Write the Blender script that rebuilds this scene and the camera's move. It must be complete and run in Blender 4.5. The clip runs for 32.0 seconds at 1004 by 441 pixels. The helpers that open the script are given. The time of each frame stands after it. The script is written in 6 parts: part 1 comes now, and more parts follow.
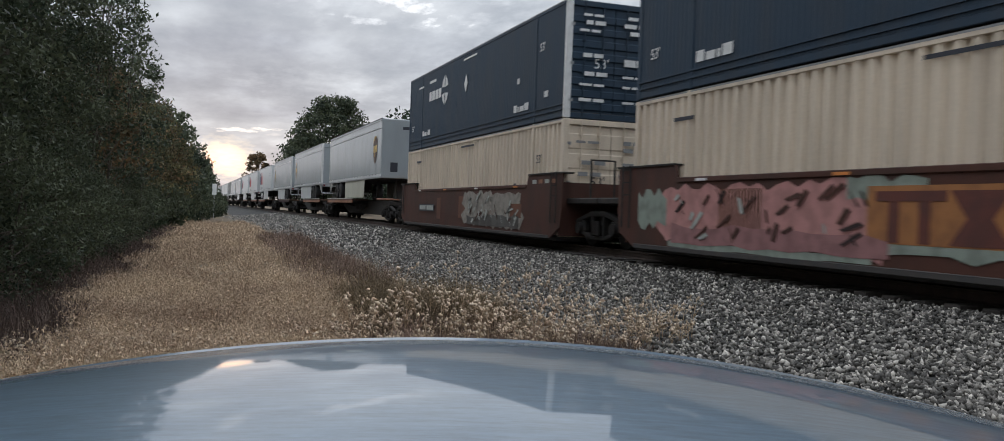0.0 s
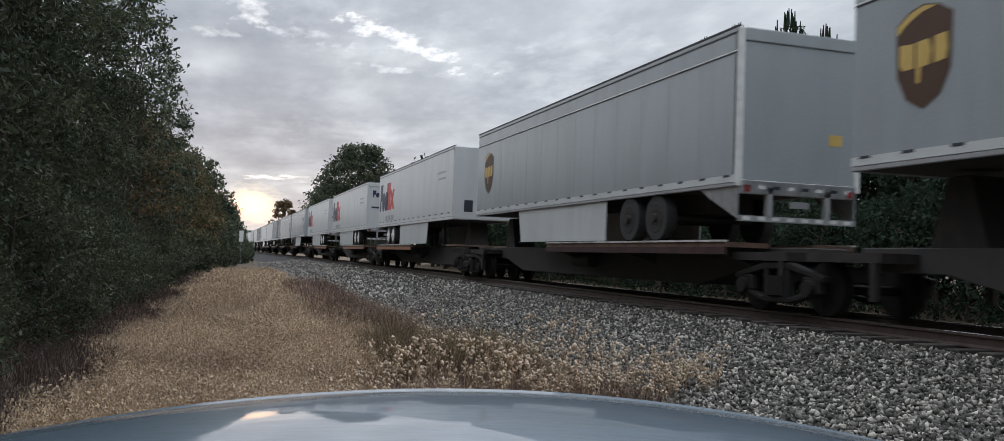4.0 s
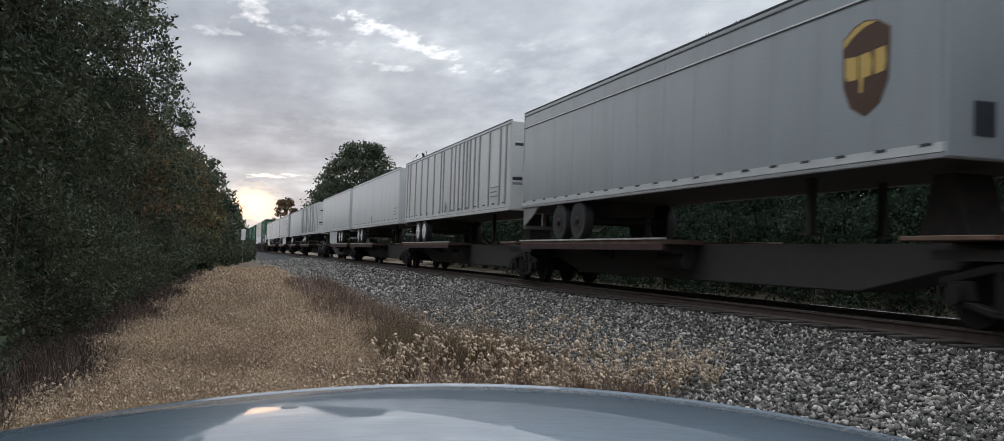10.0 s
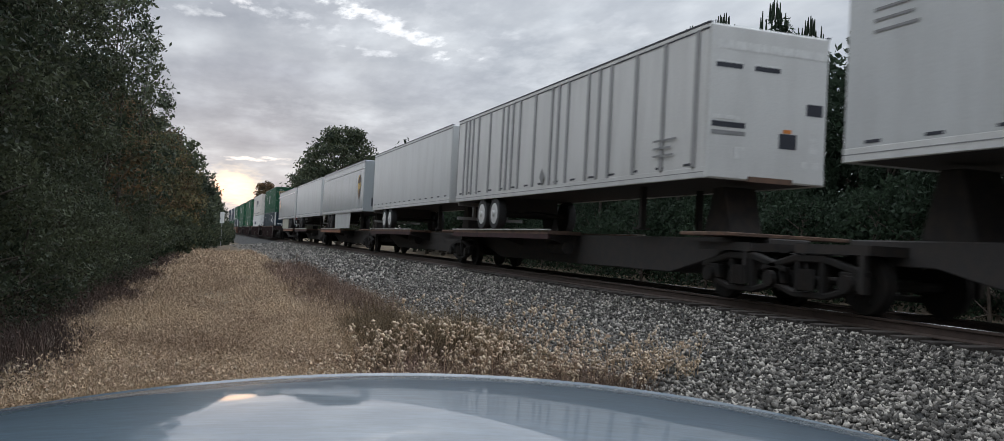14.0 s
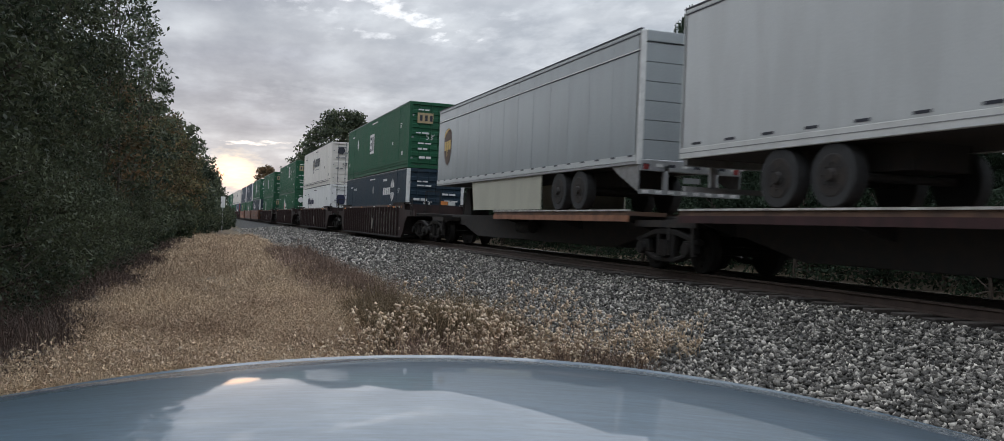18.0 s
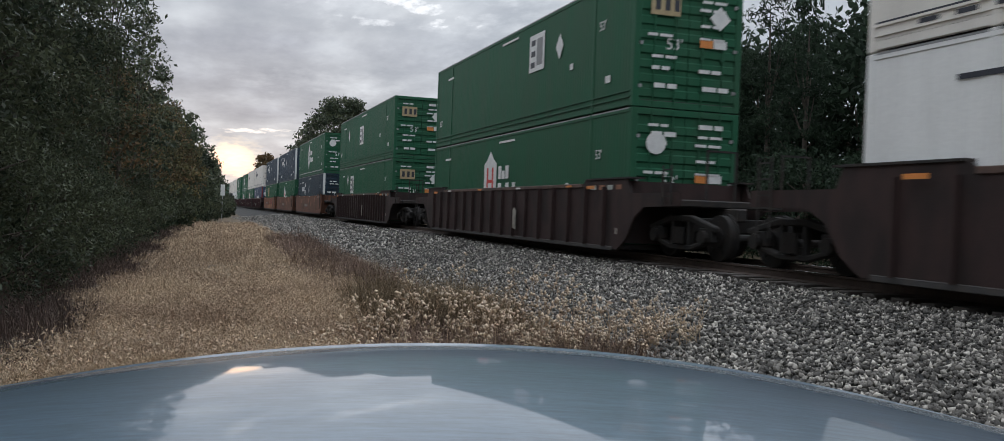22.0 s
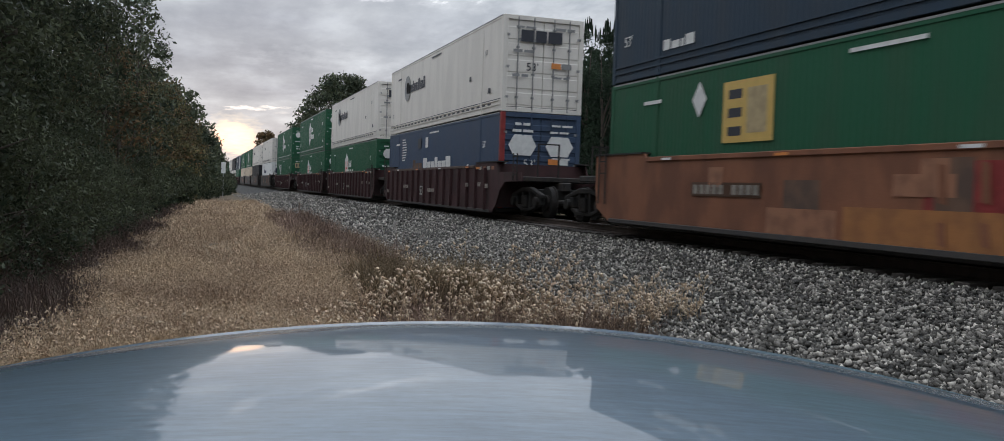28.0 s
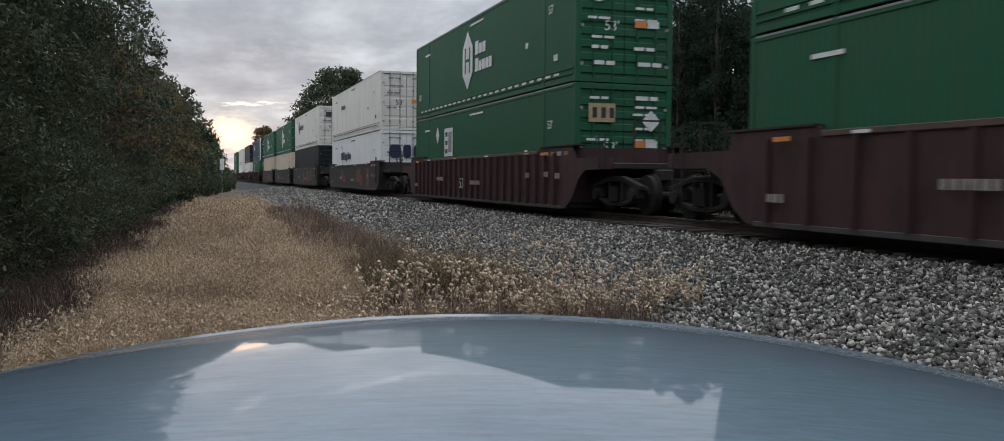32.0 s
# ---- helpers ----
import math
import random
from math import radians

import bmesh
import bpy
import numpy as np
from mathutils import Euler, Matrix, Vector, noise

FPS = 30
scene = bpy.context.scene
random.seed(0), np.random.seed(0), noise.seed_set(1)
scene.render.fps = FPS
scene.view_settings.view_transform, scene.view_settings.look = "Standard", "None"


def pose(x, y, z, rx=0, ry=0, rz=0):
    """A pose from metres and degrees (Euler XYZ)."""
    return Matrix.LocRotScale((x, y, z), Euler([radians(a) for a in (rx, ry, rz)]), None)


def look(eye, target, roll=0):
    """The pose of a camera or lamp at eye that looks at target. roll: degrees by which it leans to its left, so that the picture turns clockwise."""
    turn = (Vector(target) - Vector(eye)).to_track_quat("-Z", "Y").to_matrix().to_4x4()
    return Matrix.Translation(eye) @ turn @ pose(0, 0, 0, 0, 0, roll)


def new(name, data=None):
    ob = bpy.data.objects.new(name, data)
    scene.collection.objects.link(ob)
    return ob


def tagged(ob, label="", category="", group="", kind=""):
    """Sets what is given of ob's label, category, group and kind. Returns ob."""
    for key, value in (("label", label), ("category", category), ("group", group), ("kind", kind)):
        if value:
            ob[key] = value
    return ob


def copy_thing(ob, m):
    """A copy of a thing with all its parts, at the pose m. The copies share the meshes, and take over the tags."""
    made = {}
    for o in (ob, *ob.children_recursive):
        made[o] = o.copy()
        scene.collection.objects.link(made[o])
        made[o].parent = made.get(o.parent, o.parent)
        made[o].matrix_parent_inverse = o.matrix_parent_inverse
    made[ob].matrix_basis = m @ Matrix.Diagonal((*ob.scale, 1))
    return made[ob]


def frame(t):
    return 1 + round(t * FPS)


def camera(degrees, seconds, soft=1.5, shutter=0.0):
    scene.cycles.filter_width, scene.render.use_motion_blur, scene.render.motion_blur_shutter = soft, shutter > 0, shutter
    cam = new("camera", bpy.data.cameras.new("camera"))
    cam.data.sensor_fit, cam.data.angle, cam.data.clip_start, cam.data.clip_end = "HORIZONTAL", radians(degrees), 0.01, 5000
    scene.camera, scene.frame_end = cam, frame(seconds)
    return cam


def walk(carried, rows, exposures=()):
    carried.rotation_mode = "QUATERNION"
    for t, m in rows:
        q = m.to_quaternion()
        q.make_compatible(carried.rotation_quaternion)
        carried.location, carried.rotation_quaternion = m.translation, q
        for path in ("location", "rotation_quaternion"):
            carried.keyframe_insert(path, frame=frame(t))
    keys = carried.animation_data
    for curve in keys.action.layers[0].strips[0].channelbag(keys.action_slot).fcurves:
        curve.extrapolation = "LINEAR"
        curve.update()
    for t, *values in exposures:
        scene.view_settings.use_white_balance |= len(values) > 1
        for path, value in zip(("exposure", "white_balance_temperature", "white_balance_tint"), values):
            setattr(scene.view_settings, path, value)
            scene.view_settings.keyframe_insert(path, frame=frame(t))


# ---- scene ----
EYE = Vector((0.0, 0.0, 1.45))
RAIL_TOP, TRACK_X = 0.715, 9.845
CAR_TURN = 18.5


def aim(turn, tilt, lean, rise):
    a, b = radians(turn), radians(tilt)
    way = Vector((math.sin(a) * math.cos(b), math.cos(a) * math.cos(b), math.sin(b)))
    eye = EYE + Vector((0, 0, rise))
    return look(eye, eye + way, lean)


cam = camera(58.6, 32.0, soft=0.5, shutter=0.2)
walk(cam, [
    (0, aim(19.43, -0.56, 2.08, -0.004)),
    (0.5, aim(19.42, -0.56, 2.11, -0.005)),
    (1, aim(19.34, -0.51, 2.08, -0.004)),
    (1.5, aim(19.34, -0.33, 2.05, -0.004)),
    (2, aim(19.24, 0.30, 2.11, -0.003)),
    (2.5, aim(18.84, 1.58, 2.07, -0.002)),
    (3, aim(18.19, 2.27, 1.97, -0.001)),
    (3.5, aim(17.85, 2.35, 1.98, 0.002)),
    (5.5, aim(17.67, 2.30, 2.11, 0.004)),
    (6, aim(17.68, 2.30, 2.18, 0.003)),
    (6.5, aim(17.68, 2.32, 2.02, -0.001)),
    (7, aim(17.67, 2.31, 1.62, -0.005)),
    (7.5, aim(17.67, 2.31, 1.54, -0.006)),
    (8, aim(17.66, 2.33, 1.50, -0.006)),
    (8.5, aim(17.66, 2.33, 1.70, -0.004)),
    (9, aim(17.63, 2.33, 1.71, -0.003)),
    (9.5, aim(17.63, 2.30, 1.83, -0.002)),
    (10, aim(17.64, 2.20, 1.85, -0.002)),
    (10.5, aim(17.63, 2.18, 1.85, -0.003)),
    (11, aim(17.63, 2.12, 1.85, -0.002)),
    (11.5, aim(17.62, 2.09, 1.94, -0.002)),
    (12, aim(17.69, 2.01, 2.04, -0.000)),
    (12.5, aim(17.75, 1.93, 2.21, 0.001)),
    (13, aim(18.33, 1.74, 2.53, 0.003)),
    (13.5, aim(18.82, 1.59, 2.88, 0.004)),
    (14, aim(18.91, 1.51, 2.99, 0.003)),
    (14.5, aim(18.88, 1.48, 2.91, 0.003)),
    (16.5, aim(18.84, 1.90, 2.89, 0.004)),
    (17, aim(18.88, 1.26, 2.47, 0.004)),
    (17.5, aim(18.89, 0.66, 2.48, 0.004)),
    (18, aim(18.91, 0.33, 2.40, 0.003)),
    (18.5, aim(18.91, 0.25, 2.40, 0.003)),
    (19, aim(18.91, 0.19, 2.40, 0.003)),
    (19.5, aim(18.90, 0.17, 2.34, 0.004)),
    (20, aim(18.89, 0.17, 2.17, 0.003)),
    (20.5, aim(18.89, 0.10, 2.16, 0.004)),
    (21, aim(18.89, -0.08, 2.16, 0.004)),
    (21.5, aim(18.89, -0.27, 2.16, 0.004)),
    (22, aim(18.95, -0.51, 2.17, 0.005)),
    (22.5, aim(18.89, -0.58, 2.17, 0.005)),
    (23, aim(18.89, -0.64, 2.17, 0.006)),
    (23.5, aim(18.88, -0.93, 2.05, 0.005)),
    (24, aim(18.90, -1.13, 2.17, 0.005)),
    (24.5, aim(18.90, -1.19, 2.19, 0.006)),
    (25, aim(18.91, -1.26, 2.17, 0.007)),
    (25.5, aim(18.90, -1.27, 2.14, 0.008)),
    (27.5, aim(18.91, -2.02, 1.91, 0.008)),
    (28, aim(18.93, -2.01, 1.94, 0.008)),
    (28.5, aim(18.86, -2.04, 1.74, 0.007)),
    (29, aim(18.91, -2.06, 1.37, 0.006)),
    (29.5, aim(18.90, -2.25, 1.17, 0.007)),
    (30, aim(18.91, -2.40, 1.07, 0.008)),
    (30.5, aim(18.91, -2.46, 0.96, 0.010)),
    (31, aim(18.93, -2.47, 1.03, 0.011)),
    (31.5, aim(18.95, -2.60, 0.83, 0.012)),
    (32, aim(18.94, -2.68, 0.49, 0.012)),
], exposures=[(0, 0.25), (32, 0.2)])


# ---- world and sun ----
def build_world():
    world = bpy.data.worlds.new("evening_sky")
    scene.world = world
    world.use_nodes = True
    nt = world.node_tree
    nt.nodes.clear()
    N, L = nt.nodes.new, nt.links.new
    coord = N("ShaderNodeTexCoord")
    sep = N("ShaderNodeSeparateXYZ")
    L(coord.outputs["Generated"], sep.inputs[0])

    def math_node(op, a, b=None):
        m = N("ShaderNodeMath")
        m.operation = op
        for i, v in enumerate((a, b)):
            if v is None:
                continue
            if isinstance(v, (int, float)):
                m.inputs[i].default_value = v
            else:
                L(v, m.inputs[i])
        return m.outputs[0]

    def ramp(src, stops):
        r = N("ShaderNodeValToRGB")
        els = r.color_ramp.elements
        while len(els) < len(stops):
            els.new(0.5)
        for e, (p, c) in zip(els, stops):
            e.position, e.color = p, (*c, 1)
        L(src, r.inputs[0])
        return r.outputs[0]

    def mix(fac, a, b, kind="MIX"):
        m = N("ShaderNodeMix")
        m.data_type, m.blend_type = "RGBA", kind
        for s, v in ((m.inputs[0], fac), (m.inputs[6], a), (m.inputs[7], b)):
            if isinstance(v, (int, float)):
                s.default_value = v
            elif isinstance(v, tuple):
                s.default_value = (*v, 1)
            else:
                L(v, s)
        return m.outputs[2]

    up = math_node("MAXIMUM", sep.outputs[2], 0.0)
    low = math_node("ADD", up, 0.10)
    px, py = math_node("DIVIDE", sep.outputs[0], low), math_node("DIVIDE", sep.outputs[1], low)
    flat = N("ShaderNodeCombineXYZ")
    L(px, flat.inputs[0]), L(py, flat.inputs[1])

    def clouds(scale, detail, offset, stretch=(1, 1, 1)):
        mp = N("ShaderNodeMapping")
        mp.inputs["Location"].default_value = offset
        mp.inputs["Scale"].default_value = stretch
        L(flat.outputs[0], mp.inputs[0])
        n = N("ShaderNodeTexNoise")
        n.inputs["Scale"].default_value, n.inputs["Detail"].default_value = scale, detail
        n.inputs["Roughness"].default_value = 0.55
        L(mp.outputs[0], n.inputs[0])
        return n.outputs["Fac"]

    big = ramp(clouds(0.75, 6, (3.1, 0.4, 0)), [(0.28, (0.33, 0.365, 0.43)), (0.5, (0.46, 0.50, 0.56)), (0.72, (0.62, 0.655, 0.70))])
    ragged = clouds(13.0, 9, (1.7, 5.2, 0), (1.0, 0.6, 1))
    wisp = ramp(clouds(3.2, 7, (0.3, 8.1, 0), (1.0, 0.5, 1)), [(0.32, (0.80, 0.82, 0.845)), (0.5, (1.0, 1.0, 1.0)), (0.7, (1.30, 1.29, 1.26))])
    big = mix(1.0, big, wisp, "MULTIPLY")
    turn = math_node("ARCTAN2", sep.outputs[0], sep.outputs[1])
    tilt = math_node("ARCSINE", sep.outputs[2])

    def bank(a0, e0, wide, high, lean=0.0, rough=4.2):
        """A long cloud or gap in the clouds, with a ragged edge, round the direction a0, e0 in degrees."""
        da, de = math_node("SUBTRACT", turn, radians(a0)), math_node("SUBTRACT", tilt, radians(e0))
        c, s = math.cos(radians(lean)), math.sin(radians(lean))
        u = math_node("DIVIDE", math_node("ADD", math_node("MULTIPLY", da, c), math_node("MULTIPLY", de, s)), radians(wide))
        v = math_node("DIVIDE", math_node("SUBTRACT", math_node("MULTIPLY", de, c), math_node("MULTIPLY", da, s)), radians(high))
        d2 = math_node("ADD", math_node("MULTIPLY", u, u), math_node("MULTIPLY", v, v))
        edge = math_node("MULTIPLY", math_node("SUBTRACT", ragged, 0.5), rough * 2)
        inside = math_node("MULTIPLY", math_node("SUBTRACT", math_node("ADD", 1.0, edge), d2), 0.6)
        inside.node.use_clamp = True
        return inside

    gray = big
    for a0, e0, wide, high, lean, gain in ((11.6, 13.1, 4.2, 0.55, -18, (0.42, 0.41, 0.40)), (8.2, 14.2, 1.6, 0.5, 0, (0.4, 0.4, 0.38)), (1.4, 14.6, 1.3, 1.2, -30, (0.42, 0.4, 0.38)),
                                           (5.0, 13.3, 2.4, 0.4, -8, (0.2, 0.2, 0.2)), (9.8, 11.6, 1.6, 0.25, -5, (0.25, 0.25, 0.25)), (22.0, 12.0, 7.0, 2.0, 10, (0.07, 0.07, 0.07)), (-1.0, 13.0, 1.5, 0.4, 0, (0.25, 0.25, 0.24)),
                                           (9.5, 13.6, 8.0, 2.2, -6, (0.06, 0.06, 0.06)), (8.0, 7.6, 6.0, 1.0, 0, (0.05, 0.05, 0.05)), (3.3, 4.45, 1.9, 0.16, 2, (0.55, 0.46, 0.36)), (6.0, 4.3, 2.0, 0.12, 0, (0.12, 0.1, 0.08))):
        gray = mix(bank(a0, e0, wide, high, lean), gray, mix(1.0, gray, gain, "ADD"))
    for a0, e0, wide, high, lean, gain in ((14.0, 9.6, 5.0, 1.5, 4, 0.80), (3.0, 9.8, 6.0, 1.2, 3, 0.85), (5.0, 5.6, 5.0, 0.6, 0, 0.86)):
        gray = mix(bank(a0, e0, wide, high, lean, 1.0), gray, mix(1.0, gray, (gain, gain * 1.01, gain * 1.05), "MULTIPLY"))
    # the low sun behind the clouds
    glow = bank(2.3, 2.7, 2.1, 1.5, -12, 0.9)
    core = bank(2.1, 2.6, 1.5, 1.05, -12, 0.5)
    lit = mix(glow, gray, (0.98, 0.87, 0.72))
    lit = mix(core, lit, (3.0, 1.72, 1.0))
    high_up = N("ShaderNodeMapRange")
    high_up.interpolation_type = "SMOOTHSTEP"
    high_up.inputs["From Min"].default_value, high_up.inputs["From Max"].default_value = 0.43, 0.92
    high_up.inputs["To Min"].default_value, high_up.inputs["To Max"].default_value = 1.0, 3.2
    L(sep.outputs[2], high_up.inputs[0])
    lit = mix(1.0, lit, high_up.outputs[0], "MULTIPLY")
    sky = N("ShaderNodeTexSky")
    sky.sky_type, sky.sun_disc = "NISHITA", False
    sky.sun_elevation, sky.sun_rotation = radians(3), radians(2.6)
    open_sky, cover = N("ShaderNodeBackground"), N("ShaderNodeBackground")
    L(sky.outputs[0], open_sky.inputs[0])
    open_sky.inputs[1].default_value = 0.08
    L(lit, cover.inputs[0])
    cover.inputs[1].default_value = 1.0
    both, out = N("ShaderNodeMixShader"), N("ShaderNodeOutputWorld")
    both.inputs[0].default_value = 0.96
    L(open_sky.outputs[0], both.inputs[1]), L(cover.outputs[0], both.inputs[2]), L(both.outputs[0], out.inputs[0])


build_world()
sun_data = bpy.data.lights.new("sun", "SUN")
sun_data.energy, sun_data.angle, sun_data.color = 0.25, radians(100), (1.0, 0.93, 0.86)
sun = new("sun", sun_data)
sun.matrix_world = look((0, 60, 30), Vector((0, 60, 30)) - Vector((math.sin(radians(2.6)), math.cos(radians(2.6)), math.tan(radians(40)))))


# ---- materials ----
def material(name, color, rough=0.6, metal=0.0, vary=0.25, scale=3.0, second=None, fine=40.0, bump=0.15, coat=0.0,
             island=0.0, single=0.0, stretch=(1, 1, 1), lo=0.42, hi=0.62, spec=0.5, thin=0.0):
    """A surface with a base colour, a second tone spread by large noise, a fine grain and fine relief."""
    m = bpy.data.materials.new(name)
    m.use_nodes = True
    nt = m.node_tree
    N, L = nt.nodes.new, nt.links.new
    p = nt.nodes["Principled BSDF"]
    p.inputs["Roughness"].default_value, p.inputs["Metallic"].default_value = rough, metal
    p.inputs["Coat Weight"].default_value = coat
    p.inputs["Coat Roughness"].default_value = 0.03
    p.inputs["Specular IOR Level"].default_value = spec
    tc, mp = N("ShaderNodeTexCoord"), N("ShaderNodeMapping")
    mp.inputs["Scale"].default_value = stretch
    L(tc.outputs["Object"], mp.inputs[0])
    big, small = N("ShaderNodeTexNoise"), N("ShaderNodeTexNoise")
    big.inputs["Scale"].default_value, big.inputs["Detail"].default_value = scale, 6
    small.inputs["Scale"].default_value, small.inputs["Detail"].default_value = fine, 3
    L(mp.outputs[0], big.inputs[0]), L(tc.outputs["Object"], small.inputs[0])
    second = second or tuple(c * 0.6 for c in color)
    r = N("ShaderNodeMapRange")
    r.inputs["From Min"].default_value, r.inputs["From Max"].default_value = lo, hi
    r.inputs["To Max"].default_value = min(1.0, vary * 2.0)
    L(big.outputs["Fac"], r.inputs[0])
    mx = N("ShaderNodeMix")
    mx.data_type = "RGBA"
    mx.inputs[6].default_value, mx.inputs[7].default_value = (*color, 1), (*second, 1)
    L(r.outputs[0], mx.inputs[0])
    col = mx.outputs[2]

    def scaled(col, src, low, high):
        q = N("ShaderNodeMapRange")
        q.inputs["To Min"].default_value, q.inputs["To Max"].default_value = low, high
        L(src, q.inputs[0])
        k = N("ShaderNodeMix")
        k.data_type, k.blend_type = "RGBA", "MULTIPLY"
        k.inputs[0].default_value = 1
        L(col, k.inputs[6])
        L(q.outputs[0], k.inputs[7])
        return k.outputs[2]

    col = scaled(col, small.outputs["Fac"], 0.86, 1.14)
    if island:
        g = N("ShaderNodeNewGeometry")
        rnd, low, high = g.outputs["Random Per Island"], 1 - island, 1 + island
        if island > 1:
            pw = N("ShaderNodeMath")
            pw.operation = "POWER"
            pw.inputs[1].default_value = 3.0
            L(rnd, pw.inputs[0])
            rnd, low, high = pw.outputs[0], 0.36, island
        col = scaled(col, rnd, low, high)
    if single:
        g = N("ShaderNodeObjectInfo")
        col = scaled(col, g.outputs["Random"], 1 - single, 1 + single)
    L(col, p.inputs["Base Color"])
    if bump:
        b = N("ShaderNodeBump")
        b.inputs["Strength"].default_value, b.inputs["Distance"].default_value = bump, 0.02
        L(small.outputs["Fac"], b.inputs["Height"])
        L(b.outputs[0], p.inputs["Normal"])
    if thin:
        t, both, out = N("ShaderNodeBsdfTranslucent"), N("ShaderNodeMixShader"), nt.nodes["Material Output"]
        L(col, t.inputs[0])
        both.inputs[0].default_value = thin
        L(p.outputs[0], both.inputs[1]), L(t.outputs[0], both.inputs[2]), L(both.outputs[0], out.inputs[0])
    return m


GREEN, NAVY, WHITE, BLUE, TAN, BLACK = (0.025, 0.108, 0.059), (0.037, 0.059, 0.086), (0.74, 0.70, 0.64), (0.056, 0.084, 0.138), (0.70, 0.59, 0.46), (0.02, 0.023, 0.028)
M = {}
DIRT = (0.09, 0.075, 0.06)


def streaky(name, color, rough=0.5, vary=0.18):
    return material(name, color, rough, 0, vary, 1.3, tuple(0.55 * c + 0.45 * d for c, d in zip(color, DIRT)), 30, 0.06, stretch=(1, 1.6, 0.35), spec=0.5 if sum(color) > 0.5 else 0.12)


M["green"], M["navy"], M["white"] = streaky("green_paint", GREEN), streaky("navy_paint", NAVY), streaky("white_paint", WHITE, vary=0.12)
M["blue"], M["tan"], M["black"] = streaky("blue_paint", BLUE), streaky("tan_paint", TAN), streaky("black_paint", BLACK)
M["slate"] = streaky("slate_blue_paint", (0.026, 0.046, 0.066))
M["trailer_white"] = streaky("trailer_white", (0.585, 0.60, 0.595), 0.32, 0.10)
M["trailer_grey"] = streaky("trailer_grey", (0.335, 0.365, 0.375), 0.26, 0.10)
M["aluminium"] = streaky("aluminium", (0.66, 0.66, 0.64), 0.38, 0.12)
M["rib"] = streaky("grey_rib", (0.33, 0.33, 0.33), 0.5, 0.15)
M["steel"] = material("dark_steel", (0.032, 0.030, 0.029), 0.7, 0.05, 0.3, 5, (0.058, 0.045, 0.037), spec=0.25)
M["dark"] = material("underframe_black", (0.060, 0.057, 0.056), 0.75, 0.0, 0.3, 5, (0.078, 0.066, 0.058), spec=0.2)
M["bogie"] = material("oily_bogie_iron", (0.021, 0.020, 0.019), 0.7, 0.0, 0.4, 5, (0.028, 0.023, 0.020), spec=0.12)
M["bright"] = material("bright_steel", (0.55, 0.55, 0.56), 0.3, 0.8, 0.2, 8)
M["maroon"] = material("maroon_paint", (0.064, 0.031, 0.032), 0.65, 0, 0.35, 2.2, (0.032, 0.022, 0.021), stretch=(1, 1, 0.5), spec=0.25)
M["umber"] = material("dark_umber_paint", (0.046, 0.028, 0.026), 0.65, 0, 0.45, 2.2, (0.024, 0.018, 0.017), stretch=(1, 1, 0.5), spec=0.25)
M["oxide_bright"] = material("faded_orange_paint", (0.25, 0.108, 0.062), 0.65, 0, 0.4, 1.4, (0.15, 0.068, 0.045), stretch=(1, 1, 0.5), spec=0.2)
M["door_tan"] = material("faded_tan_marking", (0.46, 0.36, 0.20), 0.6, 0, 0.3, 6, (0.30, 0.23, 0.13))
M["snow"] = streaky("clean_white_paint", (0.80, 0.80, 0.78), vary=0.08)
M["faint_grey"] = material("faint_grey_marking", (0.42, 0.43, 0.43), 0.6, 0, 0.15, 6)
M["kerb_steel"] = material("worn_kerb", (0.62, 0.60, 0.57), 0.5, 0.1, 0.4, 3, (0.35, 0.31, 0.28))
M["cream"] = streaky("cream_skirt", (0.50, 0.49, 0.40), 0.45, 0.12)
M["name_orange"] = material("faded_name_orange", (0.36, 0.15, 0.05), 0.65, 0, 0.35, 4, (0.24, 0.10, 0.04))
M["name_red"] = material("faded_name_red", (0.12, 0.036, 0.026), 0.65, 0, 0.35, 4, (0.08, 0.03, 0.024))
M["green_spray"] = material("grey_green_spray", (0.27, 0.31, 0.26), 0.65, 0, 0.4, 4, (0.17, 0.19, 0.16))
M["deep_pink"] = material("deep_pink_spray", (0.33, 0.16, 0.155), 0.65, 0, 0.35, 4)
M["oxide"] = material("orange_brown_paint", (0.17, 0.075, 0.047), 0.6, 0, 0.35, 1.6, (0.11, 0.055, 0.04), stretch=(1, 1, 0.5), spec=0.25)
M["brown"] = material("brown_paint", (0.085, 0.036, 0.026), 0.6, 0, 0.35, 1.6, (0.055, 0.03, 0.024), stretch=(1, 1, 0.5), spec=0.25)
M["steel_grey"] = material("grey_steel_paint", (0.04, 0.038, 0.038), 0.6, 0, 0.35, 2.0, (0.05, 0.038, 0.032), spec=0.25)
M["rust_dark"] = material("rusty_chord", (0.10, 0.06, 0.045), 0.7, 0, 0.4, 3, (0.05, 0.032, 0.027))
M["rust"] = material("rusty_deck", (0.15, 0.085, 0.055), 0.75, 0, 0.4, 3, (0.08, 0.052, 0.04))
M["rubber"] = material("tyre_rubber", (0.033, 0.033, 0.034), 0.8, 0, 0.2, 10)
M["mark_white"] = material("white_marking", (0.72, 0.72, 0.70), 0.55, 0, 0.15, 6)
M["mark_grey"] = material("grey_marking", (0.26, 0.26, 0.26), 0.6, 0, 0.15, 6)
M["mark_dark"] = material("dark_marking", (0.03, 0.033, 0.045), 0.55, 0, 0.15, 6)
M["mark_purple"] = material("purple_marking", (0.035, 0.025, 0.085), 0.45, 0, 0.1, 6)
M["mark_red"] = material("red_marking", (0.62, 0.05, 0.035), 0.45, 0, 0.1, 6)
